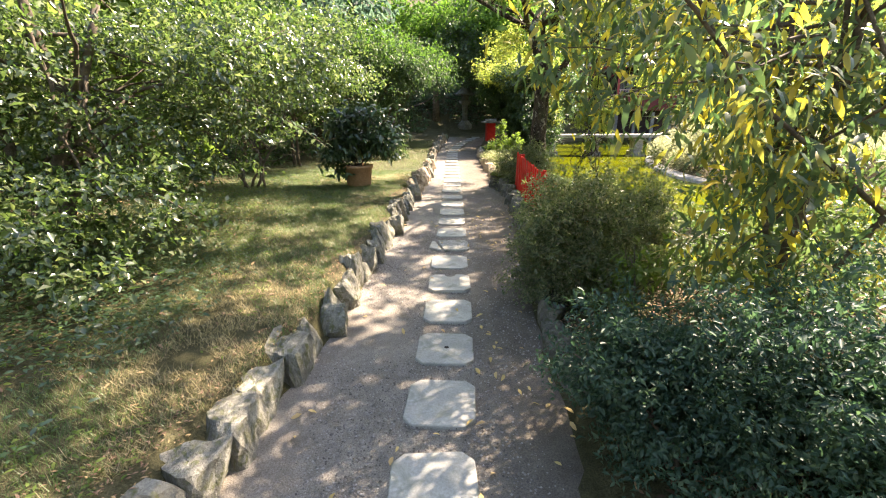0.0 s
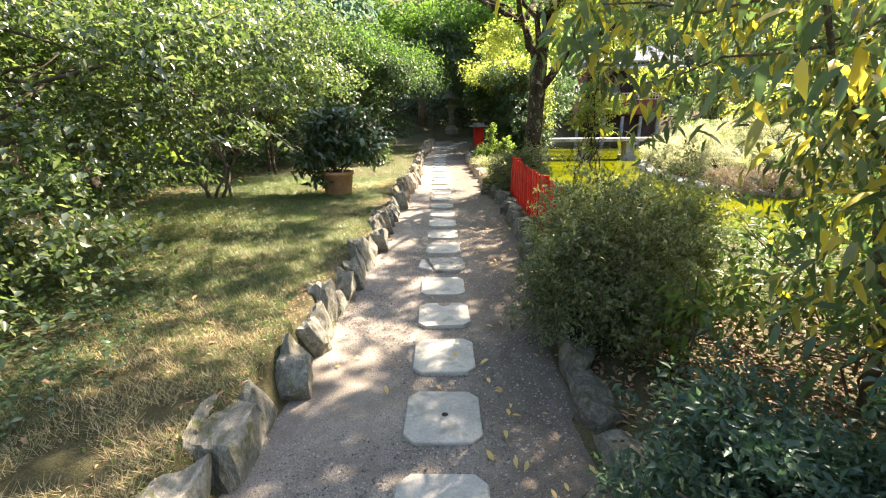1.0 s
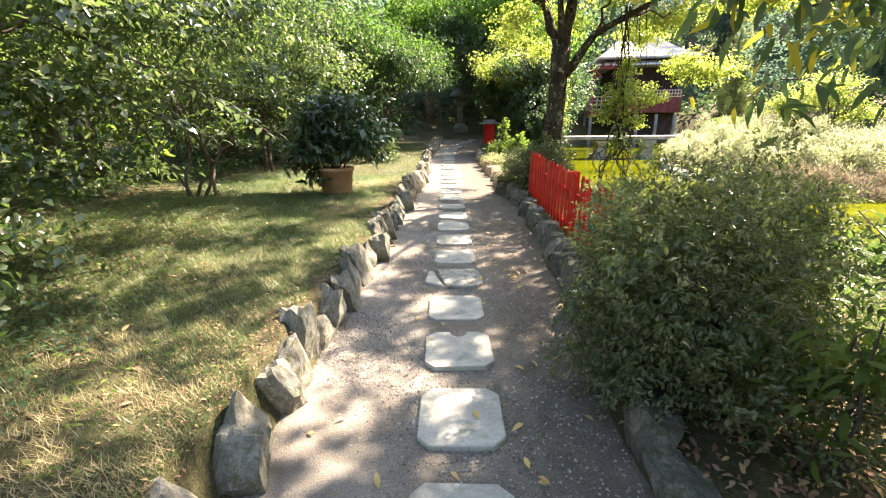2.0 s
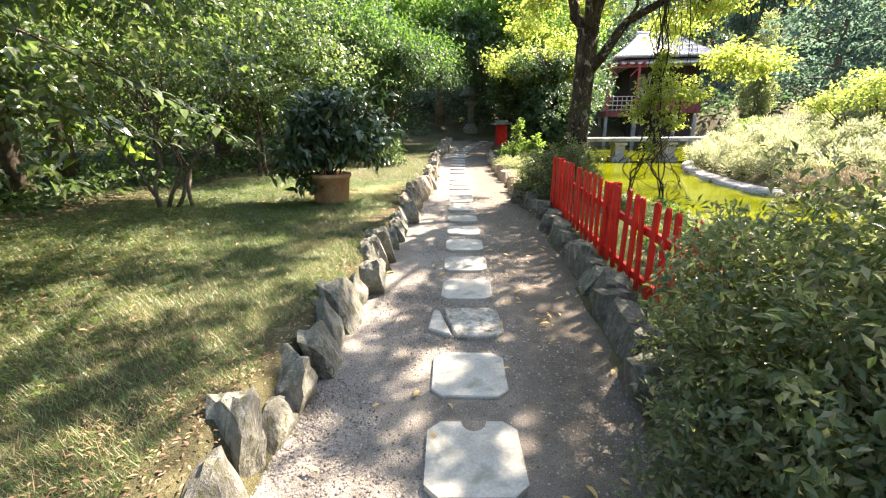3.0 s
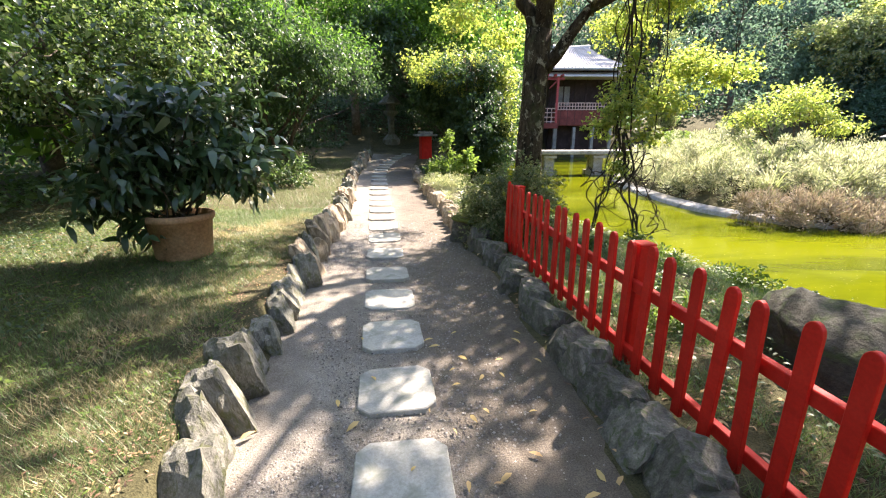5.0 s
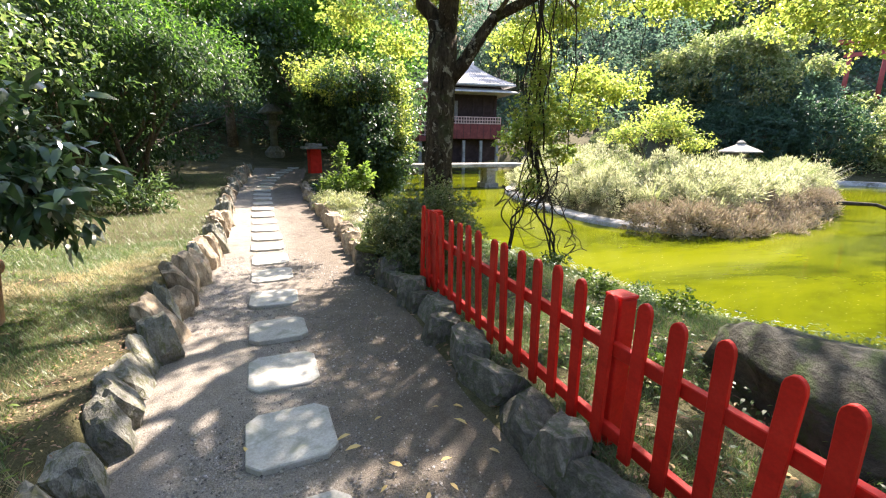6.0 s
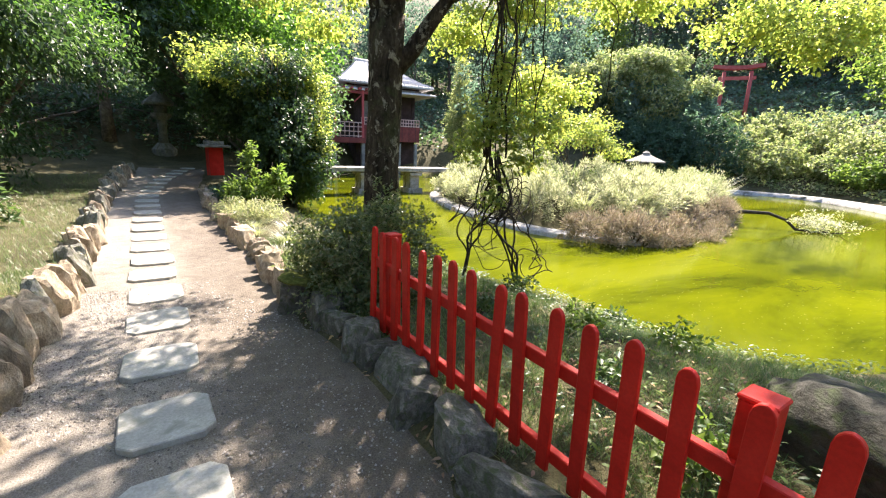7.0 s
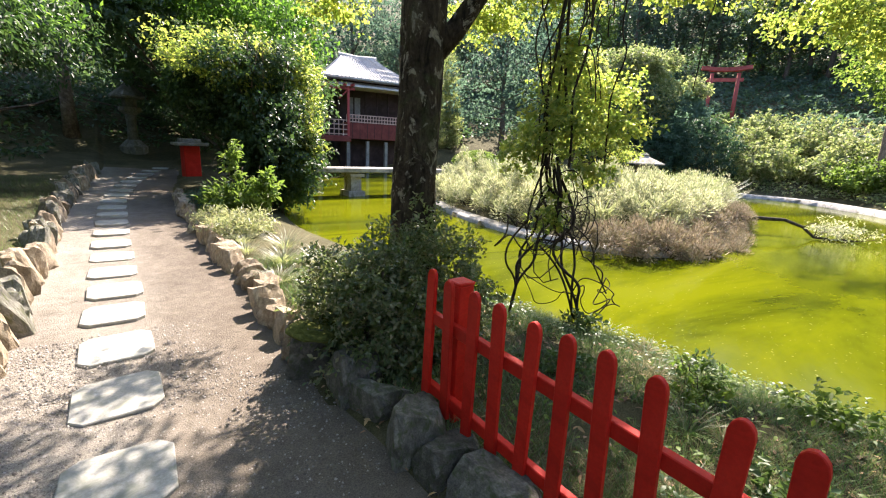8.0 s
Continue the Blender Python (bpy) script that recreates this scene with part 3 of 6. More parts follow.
def cracked_slab():
    root = thing("cracked_slab", "broken pale stone slab split in two pieces", "paving slab", pose(-0.04, 5.91, path_z(5.91) + 0.018, 0, 0, 1), "slabs of the path")
    big = Geo()
    ring = [(-0.09, -0.25), (0.2, -0.24), (0.26, -0.17), (0.25, 0.16), (0.19, 0.23), (-0.18, 0.23), (-0.16, 0.06)]
    big.add([(x, y, -0.07) for x, y in ring] + [(x, y, 0) for x, y in ring], [tuple(range(7))[::-1], tuple(range(7, 14))] + [(i, (i + 1) % 7, 7 + (i + 1) % 7, 7 + i) for i in range(7)])
    part("fragment", bevelled(big, 0.01).mesh("fragment", M_CRACKED), root, "mottled weathered fragment")
    sm = Geo()
    ring = [(-0.12, -0.23), (-0.185, 0.06), (-0.215, 0.2), (-0.27, 0.2), (-0.30, -0.12)]
    sm.add([(x, y, -0.07) for x, y in ring] + [(x, y, -0.004) for x, y in ring], [tuple(range(5))[::-1], tuple(range(5, 10))] + [(i, (i + 1) % 5, 5 + (i + 1) % 5, 5 + i) for i in range(5)])
    part("fragment", bevelled(sm, 0.01).mesh("fragment", M_SLAB), root, "clean pale fragment")


cracked_slab()


# ---- edging rocks ----
def rock_mesh(name, seed, mat, sub=3, cuts=9, boxy=True, rugged=1.0):
    """A broken stone: boxy, with flat split faces and a pitted skin."""
    bm = bmesh.new()
    bmesh.ops.create_icosphere(bm, subdivisions=sub, radius=0.5)
    r = np.random.default_rng(seed)
    o = Vector(r.random(3) * 50)
    planes = [(Vector(unit(r.normal(size=(1, 3)) * (1, 1, 0.8))[0]), 0.27 + 0.17 * r.random()) for _ in range(cuts)]
    for v in bm.verts:
        p = v.co.copy()
        if boxy:
            p *= 0.62 / max(abs(p.x), abs(p.y), abs(p.z), 0.62 * p.length) * 0.5 / 0.5 * 0.72
        for d, k in planes:
            e = p.dot(d)
            if e > k:
                p -= d * (e - k)
        s = 1 + rugged * 0.15 * noise.fractal(p * 3.6 + o, 0.8, 2.1, 5) + rugged * 0.07 * noise.noise(p * 12 + o)
        v.co = p * s
    bmesh.ops.dissolve_degenerate(bm, dist=0.004, edges=list(bm.edges))
    me = bpy.data.meshes.new(name)
    bm.to_mesh(me)
    bm.free()
    me.materials.append(mat)
    return me


ROCKS = [rock_mesh("border_rock", 20 + i, M_ROCK) for i in range(9)]
ROCKS_TAN = [rock_mesh("border_rock", 40 + i, M_ROCK_TAN) for i in range(6)]
ROCKS_WALL = [rock_mesh("border_rock", 160 + i, M_ROCK_DARK, 3, 3, True, 0.55) for i in range(7)]
ROCKS_EDGE = [rock_mesh("border_rock", 130 + i, M_ROCK, 3, 6, True, 1.3) for i in range(5)]
ROCKS_DARK = [rock_mesh("border_rock", 60 + i, M_ROCK_DARK) for i in range(7)]


def edging(name, label, ys, xs, y0, y1, step, size, meshes, seed, lean=0.0, sink=0.25, turn=25, tilt=12, over=1.25):
    r = np.random.default_rng(seed)
    root = thing(name, label, "stone edging", kind="structure")
    y = y0
    while y < y1:
        w = step * (0.75 + 0.6 * r.random())
        x = float(np.interp(y, ys, xs)) + r.normal() * 0.03
        sx, sy, sz = size[0] * (0.8 + 0.5 * r.random()), w * over, size[2] * (0.7 + 0.6 * r.random())
        m = pose(x, y, path_z(y) + sz * (0.5 - sink), r.normal() * tilt, lean + r.normal() * tilt * 0.75, r.normal() * turn) @ Matrix.Diagonal((sx, sy, sz, 1))
        part("border_rock", meshes[r.integers(len(meshes))], root, m=m)
        y += w
    return root


edging("rock_edging", "long upright dark grey stones set close together", LEFT_Y, [x - 0.07 for x in LEFT_X], 0.5, 3.0, 0.36, (0.24, 0, 0.56), ROCKS_EDGE, 4, -8, 0.38, 7, 5, 1.22)
edging("rock_edging", "upright weathered grey rocks edging the lawn", LEFT_Y, [x - 0.06 for x in LEFT_X], 3.1, 9.2, 0.26, (0.25, 0, 0.54), ROCKS, 5, -12, 0.40, 13, 9, 1.12)
edging("rock_edging", "upright tan and grey rocks edging the lawn", LEFT_Y, [x - 0.06 for x in LEFT_X], 9.2, 24, 0.25, (0.26, 0, 0.60), ROCKS_TAN + ROCKS[:3], 6, -12, 0.38, 15, 10, 1.12)
edging("rock_edging", "low dark mossy rocks below the fence", RIGHT_Y, [x + 0.18 for x in RIGHT_X], 4.3, 10.45, 0.33, (0.29, 0, 0.42), ROCKS_WALL, 7, 3, 0.47, 9, 6, 1.25)
edging("rock_edging", "small dark stones half sunk beside the litter", RIGHT_Y, [x + 0.14 for x in RIGHT_X], 2.7, 4.2, 0.3, (0.24, 0, 0.34), ROCKS_DARK, 9, 6, 0.45)
edging("rock_edging", "rough tan rocks edging the flower border", RIGHT_Y, [x + 0.1 for x in RIGHT_X], 10.95, 19.5, 0.21, (0.25, 0, 0.36), ROCKS_TAN, 8, 10, 0.35)


def boulder():
    ob = part("boulder", rock_mesh("boulder", 91, M_BOULDER, 4, 3, False, 1.0), m=pose(2.88, 6.98, -0.36, 5, -4, 35) @ Matrix.Diagonal((1.45, 1.2, 0.95, 1)))
    ob.data.polygons.foreach_set("use_smooth", [True] * len(ob.data.polygons))
    tagged(ob, "large rough dark boulder on the pond bank behind the fence", "boulder")


boulder()
corner = thing("mossy_rock", "blocky dark rock with a mossy top at the border's corner", "rock", pose(1.1, 10.72, -0.35, 0, 0, 30))
part("stone", ROCKS_DARK[2], corner, m=pose(0, 0, 0.06, 4, 3, 10) @ Matrix.Diagonal((0.42, 0.46, 0.5, 1)))
part("moss", rock_mesh("moss", 171, M_MOSS, 3, 2, False), corner, "yellowish green moss cushion", m=pose(0.0, -0.02, 0.25, 7, 4, 10) @ Matrix.Diagonal((0.37, 0.40, 0.12, 1)))


# ---- red picket fence ----
def picket_fence():
    root = thing("picket_fence", "bright red painted wooden picket fence with rounded tops", "fence", pose(1.378, 4.6, -0.355))
    h = 0.78
    g = Geo()
    prof = [(-0.032, 0), (0.032, 0), (0.034, h - 0.045), (0.029, h - 0.022), (0.016, h - 0.006), (0, h), (-0.016, h - 0.006), (-0.029, h - 0.022), (-0.034, h - 0.045)]
    k = len(prof)
    g.add([(-0.012, y, z) for y, z in prof] + [(0.012, y, z) for y, z in prof], [tuple(range(k)), tuple(range(k, 2 * k))[::-1]] + [(i, k + i, k + (i + 1) % k, (i + 1) % k) for i in range(k)])
    picket = bevelled(g, 0.003).mesh("picket", M_RED)
    post = bevelled(Geo().box(0, 0, 0.315, 0.10, 0.10, 0.83), 0.006).mesh("post", M_RED)
    cap = bevelled(Geo().box(0, 0, 0, 0.108, 0.108, 0.018), 0.005).mesh("cap", M_RED)
    rise = lambda y: 0.018 * y
    lean = lambda y: 0.018 * max(0.0, y - 2.6)
    r = np.random.default_rng(4)
    for k in range(27):
        y = 9.818 - 4.6 - 0.1854 * k
        part("picket", picket, root, m=pose(lean(y), y, rise(y) + r.normal() * 0.006, r.normal() * 1.2, r.normal() * 1.0, r.normal() * 2))
    for yp in (0.30, 2.636, 5.06):
        p = part("post", post, root, m=pose(lean(yp) + 0.092, yp, rise(yp)))
        part("cap", cap, p, m=pose(0, 0, 0.738))
    for z in (0.075, 0.50):
        for a, b in ((0.3, 2.636), (2.636, 5.26)):
            rail = bevelled(Geo().box(0, 0, 0, 0.04, b - a - 0.004, 0.065), 0.004).mesh("rail", M_RED)
            part("rail", rail, root, m=pose((lean(a) + lean(b)) / 2 + 0.032, (a + b) / 2, z + rise((a + b) / 2), math.degrees(math.atan(0.018)), 0, -math.degrees(math.atan2(lean(b) - lean(a), b - a))))
    return root


picket_fence()

# ---- maple by the fence ----
def maple():
    r = np.random.default_rng(11)
    foot = Vector(spot(2.03, 10.7, -0.1))
    g = Geo()
    trunk = [foot, (2.03, 10.7, 0.2), (2.02, 10.71, 0.8), (2.05, 10.7, 1.4), (2.06, 10.7, 1.95), (2.07, 10.7, 2.3)]
    g.tube([Vector(p) for p in trunk], [0.27, 0.205, 0.18, 0.172, 0.175, 0.18], 14)
    fork = Vector((2.07, 10.7, 2.22))
    tips = []
    for b, r0 in (((1.75, 10.9, 3.1), 0.11), ((2.22, 10.62, 3.2), 0.14), ((1.9, 10.3, 3.1), 0.08)):
        pts = limb(g, fork, b, r0, r0 * 0.65, 6, 0.03, r, 9)
        for _ in range(4):
            e = Vector(b) + Vector((r.normal() * 1.5, r.normal() * 1.5, 0.8 + 1.2 * r.random()))
            limb(g, pts[-1], e, r0 * 0.6, 0.02, 6, 0.08, r)
            tips.append(e)
    side = [(2.12, 10.66, 1.78), (2.29, 10.58, 1.98), (2.45, 10.5, 2.25), (2.62, 10.42, 2.5), (3.1, 10.2, 2.75), (4.0, 9.9, 3.2), (5.6, 9.6, 3.5)]
    g.tube(side, [0.10, 0.085, 0.075, 0.065, 0.055, 0.04, 0.02], 8)
    for a, b in ((side[4], (4.6, 11.2, 3.0)), (side[5], (5.2, 9.0, 3.0)), (side[5], (6.2, 10.6, 3.3)), (side[6], (7.6, 8.9, 3.1)), (side[6], (7.4, 10.2, 2.9)), (side[3], (2.6, 9.0, 3.4)), (side[3], (3.4, 12.0, 3.2))):
        limb(g, a, b, 0.03, 0.008, 6, 0.06, r, 5)
    # blobs near z 5 stay out of view, placed by where their shade falls
    blobs = [(2.9, 13.0, 5.0, 0.7, 0.5, 0.4), (3.6, 11.4, 3.7, 0.9, 0.8, 0.45), (4.3, 12.1, 4.4, 1.0, 0.9, 0.5), (5.2, 12.2, 4.6, 0.9, 0.9, 0.6), (4.6, 8.6, 4.7, 1.1, 1.0, 0.5), (3.6, 8.9, 4.9, 0.8, 0.7, 0.35), (4.9, 9.8, 4.9, 0.9, 0.8, 0.35), (1.9, 11.6, 5.1, 0.8, 0.5, 0.3), (1.2, 10.2, 5.1, 0.8, 0.5, 0.3), (4.7, 10.8, 4.9, 0.65, 0.5, 0.3), (3.5, 7.3, 4.8, 0.9, 0.8, 0.4), (6.3, 9.4, 4.6, 1.4, 1.4, 0.5), (1.2, 6.7, 5.2, 0.7, 0.5, 0.3), (0.9, 7.4, 5.2, 0.6, 0.45, 0.3), (1.9, 7.2, 5.2, 0.85, 0.6, 0.3), (1.7, 7.8, 5.2, 0.7, 0.45, 0.3), (2.5, 8.5, 5.2, 0.7, 0.5, 0.3), (4.2, 7.9, 5.0, 0.8, 0.7, 0.3), (3.9, 9.6, 5.1, 0.7, 0.6, 0.3), (2.9, 10.5, 5.2, 0.8, 0.55, 0.3), (0.7, 8.9, 5.3, 0.8, 0.6, 0.3), (2.1, 10.5, 5.2, 1.0, 0.7, 0.3), (1.3, 11.0, 5.1, 0.7, 0.5, 0.3), (2.3, 5.9, 5.2, 0.7, 0.4, 0.3), (0.6, 10.9, 5.0, 1.1, 0.8, 0.3), (-0.5, 10.1, 5.2, 1.0, 0.8, 0.3), (-0.6, 11.7, 5.2, 0.9, 0.7, 0.3), (1.7, 12.3, 5.2, 0.7, 0.5, 0.3)]
    low = [(1.4, 12.4, 2.8, 0.6, 0.5, 0.2), (2.1, 12.6, 2.55, 0.45, 0.4, 0.22), (4.4, 11.4, 2.95, 0.8, 0.6, 0.25), (2.9, 9.8, 3.3, 0.9, 0.9, 0.3), (1.3, 11.2, 3.0, 0.6, 0.6, 0.25),
           (4.9, 11.4, 2.05, 0.6, 0.5, 0.28), (5.5, 11.4, 1.95, 0.5, 0.5, 0.22), (4.3, 12.5, 2.85, 0.7, 0.6, 0.3), (2.4, 11.7, 2.95, 0.5, 0.5, 0.3), (5.6, 10.4, 3.05, 0.9, 0.7, 0.2), (6.6, 9.3, 2.75, 0.7, 0.6, 0.35), (7.3, 8.8, 2.55, 0.55, 0.5, 0.35), (8.0, 8.8, 2.95, 0.9, 0.7, 0.4)]
    lm = foliage("leaves", blobs, 1000, 26, 0.26, 0.088, 0.074, L_MAPLE, 12, 0.3, 0.15, flat=0.35)
    sprays = foliage("low_spray", low, 1150, 20, 0.2, 0.055, 0.045, L_MAPLE, 15, 0.1, 0.25, flat=0.35, ragged=(1.6, 0.6))
    hr = np.random.default_rng(16)
    # unseen high leaf masses, added for the shade they cast on the lawn
    shade = [(-0.4 + 4.2 * hr.random(), 6.8 + 6.4 * hr.random(), 5.5 + 0.9 * hr.random(), 0.45 + 0.35 * hr.random(), 0.4 + 0.3 * hr.random(), 0.22) for _ in range(7)]
    high = foliage("high_crown", shade, 130, 20, 0.28, 0.13, 0.11, L_MAPLE, 17, 0.2, 0.15, flat=0.35)
    for b in shade:
        limb(g, tips[hr.integers(len(tips))], b[:3], 0.022, 0.006, 5, 0.06, hr, 4)
    grow = Matrix.Translation((0.08, 0.33, 0.08))
    g.v = [tuple(grow @ Vector(p)) for p in g.v]
    foot = grow @ foot
    for leafy in (lm, sprays, high):
        leafy.transform(grow)
    root = shrub("maple_tree", "maple with flaking dark bark and sunlit yellow-green leaves", "tree", g, M_BARK, lm, foot)
    sprays.transform(pose(*foot).inverted())
    high.transform(pose(*foot).inverted())
    part("high_crown", high, root)
    part("low_spray", sprays, root, "sunlit hanging spray of leaves")
    return root


maple()


def hanging_vine():
    r = np.random.default_rng(13)
    g = Geo()
    for k in range(9):
        x, y = 4.0 + r.normal() * 0.12, 10.75 + r.normal() * 0.15
        pts = eased(wavy((x, y, 3.4), (x + r.normal() * 0.12, y + r.normal() * 0.12, 1.0), 7, 0.09, r))
        g.tube(pts, [0.007 + 0.010 * r.random()] * len(pts), 5)
    for a, b, q in (((4.0, 10.8, 1.1), (3.72, 10.9, -0.7), 0.03), ((4.0, 10.75, 1.0), (3.8, 10.95, -0.65), 0.025), ((4.05, 10.7, 1.1), (4.3, 10.35, -0.75), 0.03), ((4.02, 10.7, 1.0), (4.25, 10.4, -0.7), 0.028),
                    ((4.1, 10.7, 0.6), (4.55, 10.2, -0.4), 0.015), ((3.85, 10.85, 0.4), (3.5, 11.0, 0.1), 0.015), ((4.25, 10.4, -0.3), (4.7, 10.1, -0.55), 0.013), ((4.5, 10.2, -0.2), (4.35, 10.3, -0.75), 0.012), ((3.8, 10.9, -0.2), (4.3, 10.4, -0.45), 0.012)):
        for _ in range(2):
            pts = eased(wavy(a, b, 8, 0.11, r))
            g.tube(pts, [q * 0.65 * (0.7 + 0.3 * r.random())] * len(pts), 5)
    for k in range(10):
        x, y = 4.5 + r.normal() * 0.45, 10.4 + r.normal() * 0.4
        pts = eased(wavy((x, y, 3.4), (x + 0.15, y, 1.5 + 1.1 * r.random()), 6, 0.14, r))
        g.tube(pts, [0.004 + 0.004 * r.random()] * len(pts), 4)
    for k in range(14):
        c, q = Vector((4.15 + r.normal() * 0.25, 10.55 + r.normal() * 0.2, 0.1 + 0.5 * r.random())), 0.15 + 0.2 * r.random()
        a0, e = 6.28 * r.random(), 2.5 + 3 * r.random()
        g.tube([c + Vector((math.cos(a0 + e * i / 9) * q, math.sin(a0 + e * i / 9) * q * 0.6, math.sin(a0 + e * i / 9 + 1) * q * 1.2)) for i in range(10)], 0.007, 4)
    blobs = [(4.05, 10.7, 1.5, 0.5, 0.45, 0.42), (3.8, 10.9, 1.2, 0.32, 0.32, 0.28), (4.45, 10.35, 1.45, 0.45, 0.4, 0.3), (4.1, 10.7, 2.1, 0.25, 0.25, 0.4), (4.3, 10.5, 1.0, 0.3, 0.3, 0.25), (4.0, 10.7, 0.5, 0.2, 0.2, 0.4)]
    lm = foliage("leaves", blobs, 330, 12, 0.1, 0.06, 0.043, L_MAPLE, 14, 0.15, 0.25)
    near = Matrix.Translation((3.2, 10.5, 1.12)) @ Matrix.Scale(0.8, 4) @ Matrix.Translation((-4.03, -10.72, -1.1))
    g.v = [tuple(near @ Vector(p)) for p in g.v]
    lm.transform(near)
    return shrub("hanging_vine", "tangle of dark woody vines hanging from the branches", "vine", g, M_VINE, lm, spot(3.2, 10.5))


hanging_vine()


def stems_for(foot, blobs, n, r0, seed, spread=0.08):
    r = np.random.default_rng(seed)
    g = Geo()
    for k in range(n):
        b = blobs[k % len(blobs)]
        e = (b[0] + r.normal() * b[3] * 0.35, b[1] + r.normal() * b[4] * 0.35, b[2] + r.normal() * b[5] * 0.3)
        a = (foot[0] + r.normal() * spread, foot[1] + r.normal() * spread, foot[2] - 0.05)
        pts = limb(g, a, e, r0, r0 * 0.35, 6, 0.05, r, 6)
        for _ in range(2):
            limb(g, pts[4], Vector(e) + Vector(r.normal(size=3)) * 0.35 * b[3], r0 * 0.4, 0.004, 4, 0.03, r, 4)
    return g


def bush(name, label, foot_xy, blobs, twigs, per, spread, L, W, mat, seed, n=8, r0=0.015, hollow=0.45, droop=0.1, fine=False, category="shrub", group="", sp=0.08, ragged=(1.3, 0.45)):
    foot = spot(*foot_xy)
    bl = [(b[0], b[1], b[2], b[3], b[4], b[5]) for b in blobs]
    lm = foliage("leaves", bl, twigs, per, spread, L, W, mat, seed, hollow, droop, fine, ragged=ragged)
    return shrub(name, label, category, stems_for(foot, bl, n, r0, seed + 1, sp), M_BARK_THIN, lm, foot, group)


# planting round the fence and the path's right side
bush("box_shrub", "dense small-leaved dark green shrub at the tree's foot", (1.55, 10.6), [(1.55, 10.55, 0.12, 0.5, 0.45, 0.52), (2.0, 10.5, 0.15, 0.42, 0.4, 0.45), (1.38, 10.85, 0.0, 0.36, 0.35, 0.4), (1.65, 10.3, -0.15, 0.4, 0.3, 0.3)], 2100, 13, 0.06, 0.036, 0.021, L_AZALEA, 21, 14, 0.012, 0.5, ragged=(2.4, 0.75))
azalea = bush("azalea_bush", "rounded azalea bush with small dull green leaves", (1.55, 4.3), [(1.12, 4.05, 0.16, 0.56, 0.5, 0.60), (1.6, 4.55, 0.12, 0.55, 0.55, 0.58), (1.37, 3.7, -0.12, 0.4, 0.42, 0.36), (1.95, 4.65, 0.1, 0.42, 0.55, 0.5), (0.98, 4.1, 0.15, 0.36, 0.38, 0.5), (1.25, 4.8, 0.12, 0.42, 0.35, 0.52), (1.1, 3.95, -0.2, 0.42, 0.4, 0.3)], 4600, 14, 0.07, 0.035, 0.016, L_AZALEA, 23, 14, 0.015, 0.5, ragged=(2.6, 0.75))
tips = foliage("young_tip", [(1.12, 4.05, 0.3, 0.54, 0.46, 0.52), (1.6, 4.55, 0.3, 0.52, 0.5, 0.46), (1.95, 4.65, 0.22, 0.4, 0.5, 0.44), (0.97, 4.1, 0.25, 0.35, 0.35, 0.44), (1.25, 4.8, 0.25, 0.4, 0.33, 0.44)], 1100, 11, 0.045, 0.036, 0.014, L_PALE, 29, 0.85, 0.0, ragged=(2.6, 0.75))
tips.transform(azalea.matrix_basis.inverted())
part("young_tip", tips, azalea, "pale creamy green young tips")
bush("laurel_shrub", "dark bluish-green shrub beside the path", (1.25, 1.85), [(1.02, 1.95, 0.06, 0.46, 0.42, 0.44), (1.5, 1.8, 0.05, 0.55, 0.5, 0.5), (2.0, 1.75, 0.0, 0.55, 0.42, 0.42), (1.05, 2.15, -0.1, 0.32, 0.3, 0.32)], 4200, 13, 0.07, 0.034, 0.0145, L_TEAL, 27, ragged=(2.6, 0.85))


